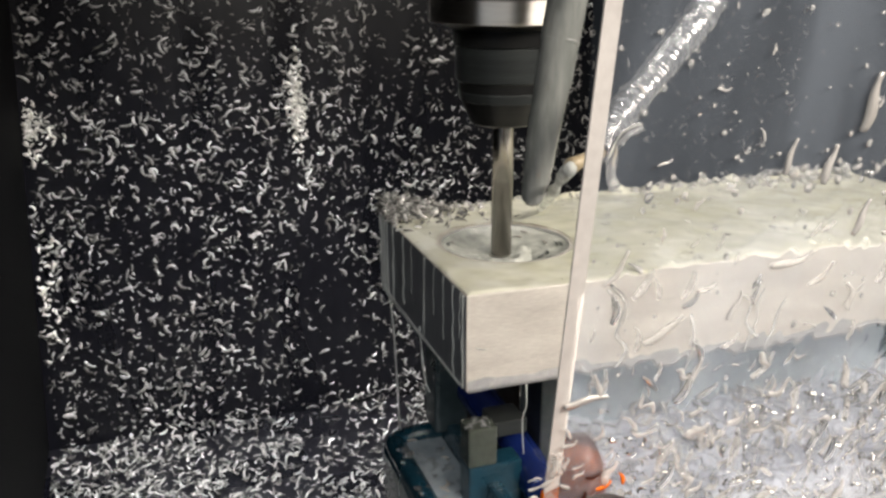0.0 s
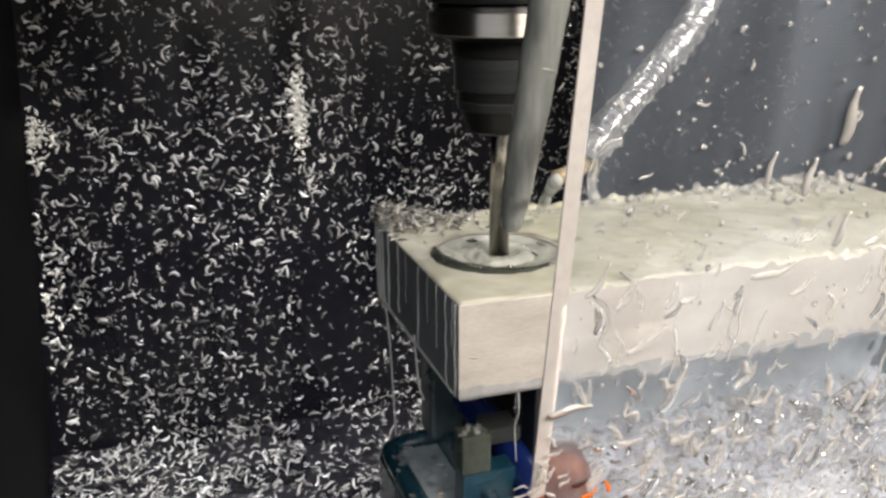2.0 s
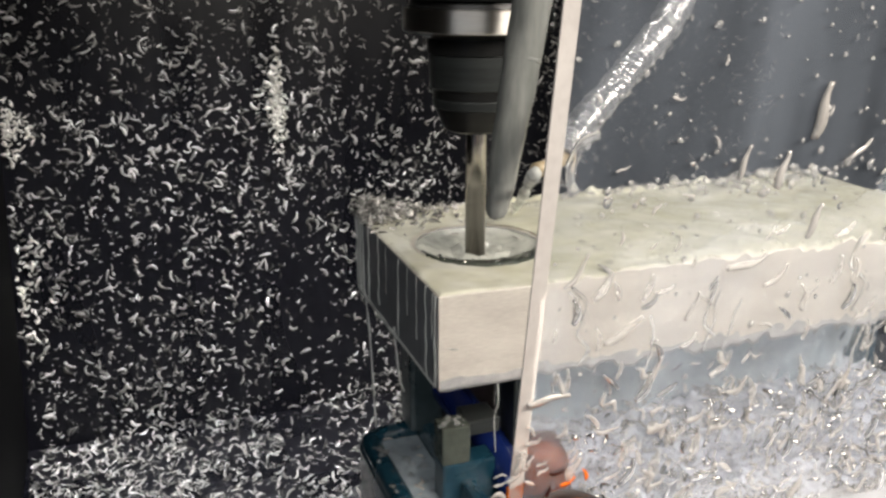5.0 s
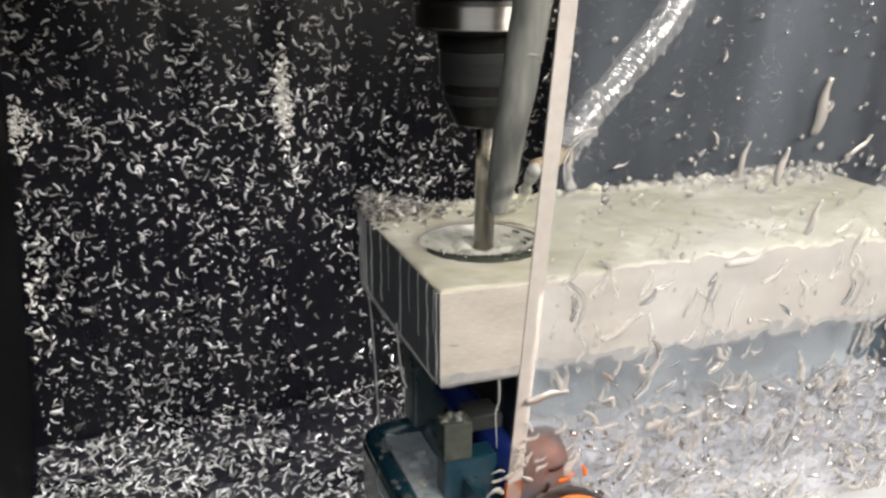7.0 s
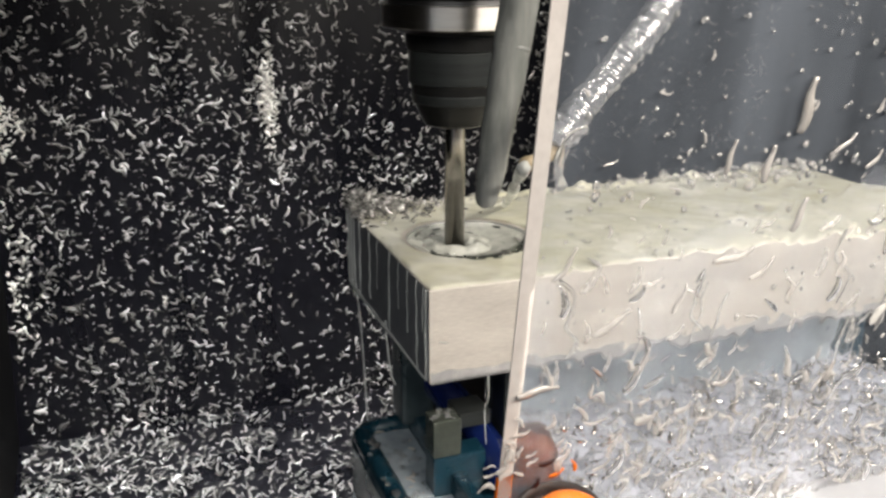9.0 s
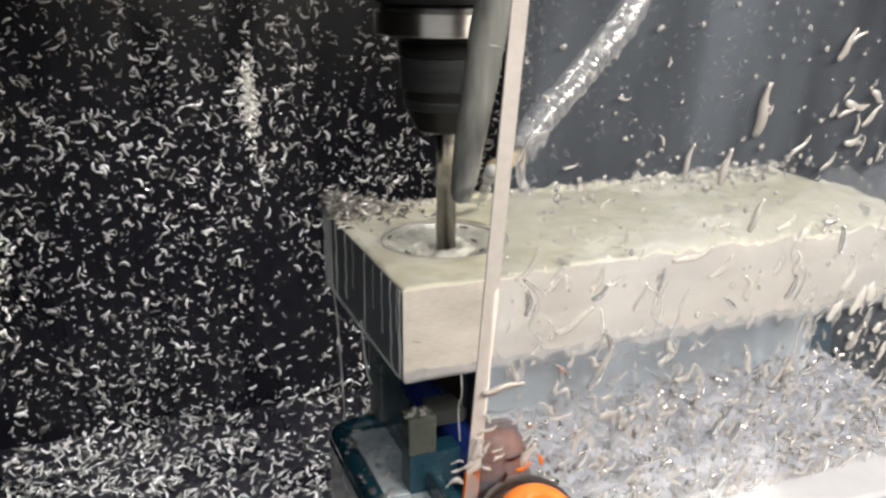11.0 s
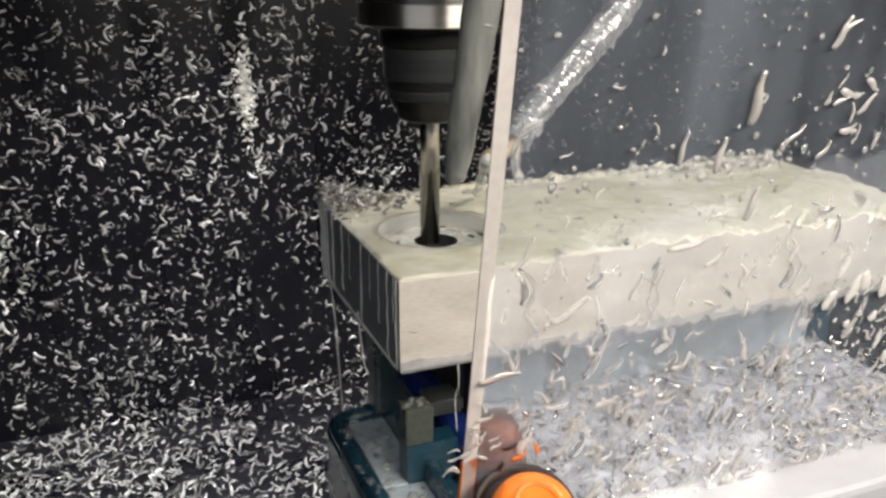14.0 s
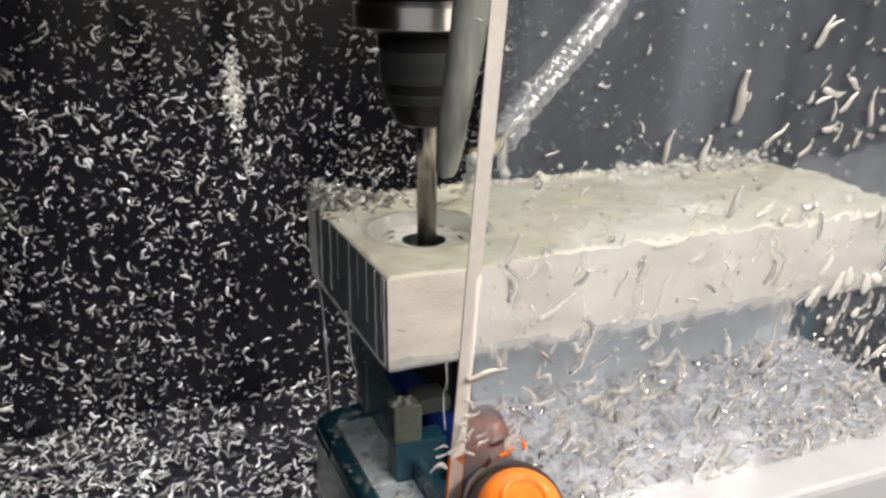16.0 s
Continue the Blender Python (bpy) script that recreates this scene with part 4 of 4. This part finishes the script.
for k in range(16):
    rows.append((rnd.gauss(-0.017, 0.0045), rnd.gauss(0.033, 0.0055), rnd.uniform(0.003, 0.006), rnd.uniform(0, 180)))
for k in range(20):
    rows.append((rnd.uniform(0.085, 0.165), rnd.uniform(0.112, 0.150), rnd.uniform(0.003, 0.007), rnd.gauss(65, 40)))
while len(rows) < 250:
    x, z = rnd.uniform(-0.008, 0.18), rnd.uniform(-0.02, 0.15)
    if rnd.random() < (0.85 if z < 0.055 else 0.30 if z < 0.085 else 0.22 if z < 0.12 else 0.10):
        rows.append((x, z, rnd.uniform(0.002, 0.0090) if z < 0.09 else rnd.uniform(0.001, 0.0045), rnd.gauss(70, 48)))
for k, (x, z, l, a) in enumerate(rows):
    ob = new("pane_chip", BIG_CHIPS[k % 5 + (5 if z < 0.10 and k % 3 else 0)] if k < len(BIG) else CHIPS[8 + k % 22] if 0.048 < z < 0.10 else CHIPS[k % 30])
    ob.matrix_basis = pane_pose(x, z, a) @ Matrix.Scale(l / 0.010, 4)
    tagged(ob, "wet curled aluminium chip stuck to the door pane", "chip", "chips on the pane")


# coloured arcs added for knob and boss refracted in drops on the pane
for k, (x, z, l, a) in enumerate(((-0.0004, 0.0243, 5.0, 25), (0.0050, 0.0262, 4.5, 110), (-0.0067, 0.0217, 5.0, 60), (-0.0040, 0.0285, 5.0, 10))):
    v, f = chip_shape(0.001 * l, 0.00026 * l, 0.0004, 1.1, 0.2, 10)
    me = bpy.data.meshes.new("pane_shaving")
    me.from_pydata([tuple(p) for p in v], [], f)
    me.materials.append(ORANGE if k < 2 else RUST)
    for p in me.polygons:
        p.use_smooth = True
    ob = new("pane_shaving", me)
    ob.matrix_basis = pane_pose(x, z, a)
    tagged(ob, "orange arc painted for the knob's refraction in the wet pane" if k < 2 else "red-brown arc painted for the boss's refraction in the wet pane", "shaving", "shavings on the pane")


def drip_mesh(k):
    """A fat drip 1 long along x, 1 wide, thick at one end."""
    rnd = random.Random(700 + k)
    bm = bmesh.new()
    bmesh.ops.create_icosphere(bm, subdivisions=3, radius=0.5)
    bend = rnd.uniform(-0.7, 0.7)
    for v in bm.verts:
        x = v.co.x
        v.co.y *= 0.75 + 0.5 * (0.5 - x) + 0.35 * noise.noise((x * 4, k, 0))
        v.co.y += bend * (x * x - 0.1) + 0.14 * noise.noise((x * 5, k, 3))
        v.co.z *= 0.35
    return mesh_of(bm, "pane_drip", PALE, True)


DRIP_SHAPES = [drip_mesh(k) for k in range(7)]
for k, (x, z, l, a, w) in enumerate(DRIPS):
    ob = new("pane_drip", DRIP_SHAPES[k % 7])
    ob.matrix_basis = pane_pose(x, z, a, 0.0006) @ Matrix.Diagonal((l * 0.00068, w * 0.0009, w * 0.0009, 1))
    tagged(ob, "thick pale drip of coolant on the door pane", "drip", "drips on the pane")


def pane_bead(pts, r, name="pane_rivulet"):
    bm = bmesh.new()
    path = smooth_path([(x, pane_y(z) - 0.0006, z) for x, z in pts], 7)
    tube(bm, path, [r * (0.8 + 0.5 * noise.noise((p.x * 300, p.z * 300, 0))) * (0.5 if k in (0, len(path) - 1) else 1) for k, p in enumerate(path)], 12)
    for v in bm.verts:
        v.co.y = pane_y(v.co.z) - 0.0002 + 0.25 * (v.co.y - pane_y(v.co.z))
    return tagged(part(name, bm, WATER, None, smooth=True), "clear winding rivulet of coolant on the door pane", "rivulet", "rivulets on the pane")


pane_bead(((-0.0030, 0.1255), (-0.0064, 0.1245), (-0.0092, 0.1217), (-0.0100, 0.1175), (-0.0096, 0.1138), (-0.0080, 0.1106)), 0.0016)
for k in range(9):
    r = random.Random(1200 + k)
    x, z, n = r.uniform(-0.008, 0.135), r.uniform(0.060, 0.100), r.randint(3, 6)
    pane_bead([(x + r.gauss(0, 0.0012) + 0.0006 * q * (k % 3 - 1), z - 0.0048 * q) for q in range(n)], r.uniform(0.0004, 0.0008))


def drop_mesh(k):
    rnd = random.Random(300 + k)
    bm = bmesh.new()
    bmesh.ops.create_icosphere(bm, subdivisions=2, radius=1.0)
    for v in bm.verts:
        v.co *= 1 + 0.45 * noise.noise(v.co * 1.3 + Vector((k, 0, 0)))
        v.co.z *= 0.30
        v.co.y *= rnd.uniform(0.95, 1.05) * 1.25
    return mesh_of(bm, "pane_drop", CLOUDY if k % 3 else WATER, True)


DROPS = [drop_mesh(k) for k in range(8)]
for k in range(170):
    x, z = rnd.uniform(-0.012, 0.17), rnd.uniform(0.0, 0.16)
    s = 0.00022 + 0.0007 * rnd.random() ** 3
    ob = new("pane_drop", DROPS[k % 8])
    ob.matrix_basis = pane_pose(x, z, rnd.uniform(-15, 15), 0.0004) @ Matrix.Scale(s, 4)
    tagged(ob, "clear coolant drop on the door pane", "drop", "drops on the pane")


for k in range(95):
    x = rnd.uniform(0.0, 0.17)
    ob = new("pane_drop", DROPS[k % 8])
    ob.matrix_basis = pane_pose(x, 0.1065 + 0.085 * x + rnd.gauss(0, 0.0030), rnd.uniform(-30, 30), 0.0004) @ Matrix.Scale(0.0003 + 0.0010 * rnd.random() ** 2, 4)
    tagged(ob, "clear coolant drop on the door pane", "drop", "drops on the pane")
fine = [pane_pose(rnd.uniform(0.01, 0.17), rnd.uniform(0.108, 0.168), rnd.uniform(-30, 30), 0.0004) for k in range(150)]
fine += [pane_pose(rnd.uniform(-0.012, 0.17), rnd.uniform(0.0, 0.16), rnd.uniform(-30, 30), 0.0004) for k in range(120)]
tagged(blobs("fine_drops", fine, CLOUDY, 38, (0.00022, 0.0008), 0.4), "fine coolant drops sprinkled over the door pane", "drops", kind="stuff")
rnd = random.Random(37)
STREAKS = []
for k in range(9):
    v, f = chip_shape(0.010, 0.010 * rnd.uniform(0.14, 0.24), 0.0011, rnd.uniform(0.2, 1.5), 0.0, 8)
    me = bpy.data.meshes.new("pane_streak")
    me.from_pydata([tuple(p) for p in v], [], f)
    me.materials.append(WATER if k % 4 == 0 else WORM)
    for p in me.polygons:
        p.use_smooth = True
    STREAKS.append(me)
for k in range(240):
    x, z = rnd.uniform(-0.012, 0.17), rnd.uniform(-0.01, 0.098 if k % 3 else 0.060)
    ob = new("pane_streak", STREAKS[k % 9])
    ob.matrix_basis = pane_pose(x, z, rnd.gauss(75, 32), 0.0005) @ Matrix.Scale(rnd.uniform(0.25, 1.0), 4)
    tagged(ob, "clear worm-shaped coolant streak on the door pane", "streak", "streaks on the pane")

# tiny bright metal curls added on the lower pane in place of its drops' glints
rnd = random.Random(83)
curls = []
while len(curls) < 700:
    x, z = rnd.uniform(0.0, 0.165), rnd.uniform(-0.02, 0.052)
    if z < 0.046 - 0.1 * max(0, 0.05 - x) and rnd.random() < 0.55 + 0.9 * noise.noise((x * 55, z * 55, 3)):
        curls.append(turned(rnd, (x, pane_y(z) - 0.0007, z), (0, -1, 0.15), 0.75))
tagged(heap("pane_curls", curls, FLAKE, 84, (0.0012, 0.0042), (0.16, 0.36), 6), "tiny bright metal curls standing in for glints on the wet pane", "chips", kind="stuff")

# chips carried round in the pocket, and drops thrown off the cutter
SWIRL, SPLASH = [], []
rnd = random.Random(41)
for k in range(16):
    v, f = chip_shape(0.0048, 0.0013, 0.0004, rnd.uniform(0.5, 2.0), rnd.uniform(-0.6, 0.6), 5)
    me = bpy.data.meshes.new("pocket_chip")
    me.from_pydata([tuple(p) for p in v], [], f)
    me.materials.append(CHIP_WET if k % 2 else DARK_STEEL)
    SWIRL.append((tagged(new("pocket_chip", me), "small wet chip swirling in the pocket's coolant", "chip", "chips in the pocket"), rnd.uniform(0.62, 0.95) * PR, rnd.uniform(0, 6.28), rnd.uniform(0.9, 1.3)))
for k in range(150):
    SPLASH.append((tagged(new("splash_drop", DROPS[k % 8]), "drop of coolant thrown off by the cutter", "drop", "thrown drops"), rnd.uniform(1.0, 3.9), rnd.uniform(0.25, 0.95), rnd.uniform(0.6, 1.25), (1.8, 8.8, 12.8)[k % 3] + rnd.uniform(-0.1, 0.5), rnd.uniform(0.0005, 0.0016)))
    SPLASH[-1][0].scale = (SPLASH[-1][5],) * 3


# ring of foam churned up round the cutter
bm = bmesh.new()
rings = []
for i in range(13):
    r = 0.0050 + 0.0125 * i / 12
    swell = math.sin(math.pi * i / 12) ** 0.8
    rings.append([bm.verts.new((r * c * (1 + 0.14 * noise.noise((2 * c, 2 * s, 3))), r * s * (1 + 0.14 * noise.noise((2 * c, 2 * s, 3))), 0.0026 * swell * (0.7 + 0.9 * noise.noise((1.6 * c + r * 160, 1.6 * s, r * 120)) + 0.35 * noise.noise((c * 6, s * 6, r * 600))))) for c, s in ((math.cos(6.28319 * k / 80), math.sin(6.28319 * k / 80)) for k in range(80))])
for p, q in zip(rings, rings[1:]):
    for k in range(80):
        bm.faces.new((p[k], p[(k + 1) % 80], q[(k + 1) % 80], q[k]))
foam_ring = tagged(part("foam_ring", bm, POOL, None, smooth=True), "white coolant foam churned up round the cutter", "foam")

# ---------------------------------------------------------------- what moves
def motions():
    # the holder circles the bore, about 5.4 s a turn, and sinks slowly
    seen = ((0, 52), (0.5, 65), (1, 76), (1.5, 78), (2, 74), (2.5, 66), (3, 55), (3.5, 47), (4, 40), (4.6, 45), (5.3, 62), (6, 79), (6.5, 82), (7, 78), (7.5, 72), (8, 64), (8.5, 53), (9, 41), (9.6, 39), (10.3, 50), (11, 66), (11.5, 74), (12, 79), (12.5, 76), (13, 71), (13.5, 61), (14, 53), (14.5, 44), (15, 41), (15.5, 46), (16, 58))
    rows = []
    for t, s in seen:
        a = 2 * math.pi * (t - 1.25) / 5.4
        rows.append((t, pose(HC[0] + (s - 60) * 0.000245, HC[1] + 0.0048 * math.sin(a), BZ + 0.0020 - 0.0038 * t / 16)))
    walk(holder, rows)
    tips = ((0, 0.021, 0.077), (0.5, 0.0207, 0.075), (1, 0.0175, 0.0712), (1.5, 0.018, 0.0715), (2, 0.0165, 0.0713), (2.5, 0.0165, 0.072), (3, 0.0178, 0.073), (4, 0.0185, 0.073), (6.5, 0.0188, 0.0730), (7.5, 0.0185, 0.0732), (8.5, 0.0188, 0.074), (9, 0.0185, 0.075), (11.5, 0.0202, 0.0775), (12.5, 0.0202, 0.078), (13.5, 0.0188, 0.0808), (14.5, 0.0195, 0.081), (15.5, 0.020, 0.082), (16, 0.0205, 0.083))
    # the whirl drains away through the bore once it is cut through
    walk(pool, [(t, pose(PC[0], PC[1], z)) for t, z in ((0, BZ), (4, BZ + 0.0002), (8, BZ), (12.4, BZ), (13.0, 0.012), (13.3, 0.0095), (16, 0.0095))])
    # the raft of swarf rises to the rim now and then, and sinks back into the whirl
    walk(raft, [(t, pose(PC[0], PC[1], BZ + z, 0, 0, a)) for t, z, a in ((0, -0.006, 190), (1.2, -0.006, 205), (1.8, 0.0006, 225), (3, 0.0010, 228), (4, 0.0008, 262), (6.2, 0.0004, 268), (7, 0.0010, 266), (7.5, 0.0008, 272), (7.9, -0.005, 280), (8.7, -0.005, 285), (9.0, -0.0002, 285), (9.6, -0.005, 290), (12.4, -0.006, 295), (13.0, -0.0105, 300), (16, -0.0105, 300))])
    # foam follows the cutter, wells up three times and runs off with the whirl
    lift = ((0, -0.0072), (1.4, -0.0070), (1.9, -0.0050), (2.2, -0.0050), (2.8, -0.0068), (6.0, -0.0066), (8.3, -0.0066), (8.9, -0.0052), (9.2, -0.0053), (9.8, -0.0070), (12.4, -0.0052), (13.0, -0.030), (13.3, -0.033), (16, -0.033))
    path = []
    for t, z in lift:
        k = max(i for i in range(len(seen)) if seen[i][0] <= t)
        n = min(k + 1, len(seen) - 1)
        f = (t - seen[k][0]) / max(seen[n][0] - seen[k][0], 0.01)
        s = seen[k][1] + f * (seen[n][1] - seen[k][1])
        path.append((t, pose(HC[0] + (s - 60) * 0.000245, HC[1] + 0.0048 * math.sin(2 * math.pi * (t - 1.25) / 5.4), BZ + z, 0, 0, 40 * len(path))))
    walk(foam_ring, path)
    walk(nozzle, [(t, pose(x, -0.010, z)) for t, x, z in tips])

    for ob, r, a0, speed in SWIRL:
        turns = []
        for k in range(33):
            t = k * 0.5
            a = a0 + speed * t
            turns.append((t, pose(PC[0] + r * math.cos(a), PC[1] + r * math.sin(a), BZ + bowl(r) + 0.0006 if t < 12.6 else PF + 0.0006, 0, 0, math.degrees(a) + 90)))
        walk(ob, turns)
    for ob, a, out, up, t0, size in SPLASH:
        p, path = Vector((HC[0], HC[1], 0.030)), [(0, pose(HC[0], HC[1], 0.030)), (t0, pose(HC[0], HC[1], 0.030))]
        v, dt = Vector((out * math.cos(a), out * math.sin(a), up)), 0.04
        while True:
            p = p + v * dt + Vector((0, 0, -4.9 * dt * dt))
            v.z -= 9.8 * dt
            if p.z < BZ + 0.001 and 0 < p.x < BX and 0 < p.y < BY:
                p.z = BZ + 0.001
                t0 += dt
                path.append((t0, pose(*p)))
                break
            if p.z < floor_z(p.y) + 0.002 or p.y > WALL_Y - 0.003 or p.x < -0.262:
                t0 += dt
                path.append((t0, pose(max(p.x, -0.262), min(p.y, WALL_Y - 0.003), max(p.z, floor_z(p.y) + 0.002))))
                break
            t0 += dt
            path.append((t0, pose(*p)))
        path.append((16.0, path[-1][1]))
        walk(ob, path)


motions()
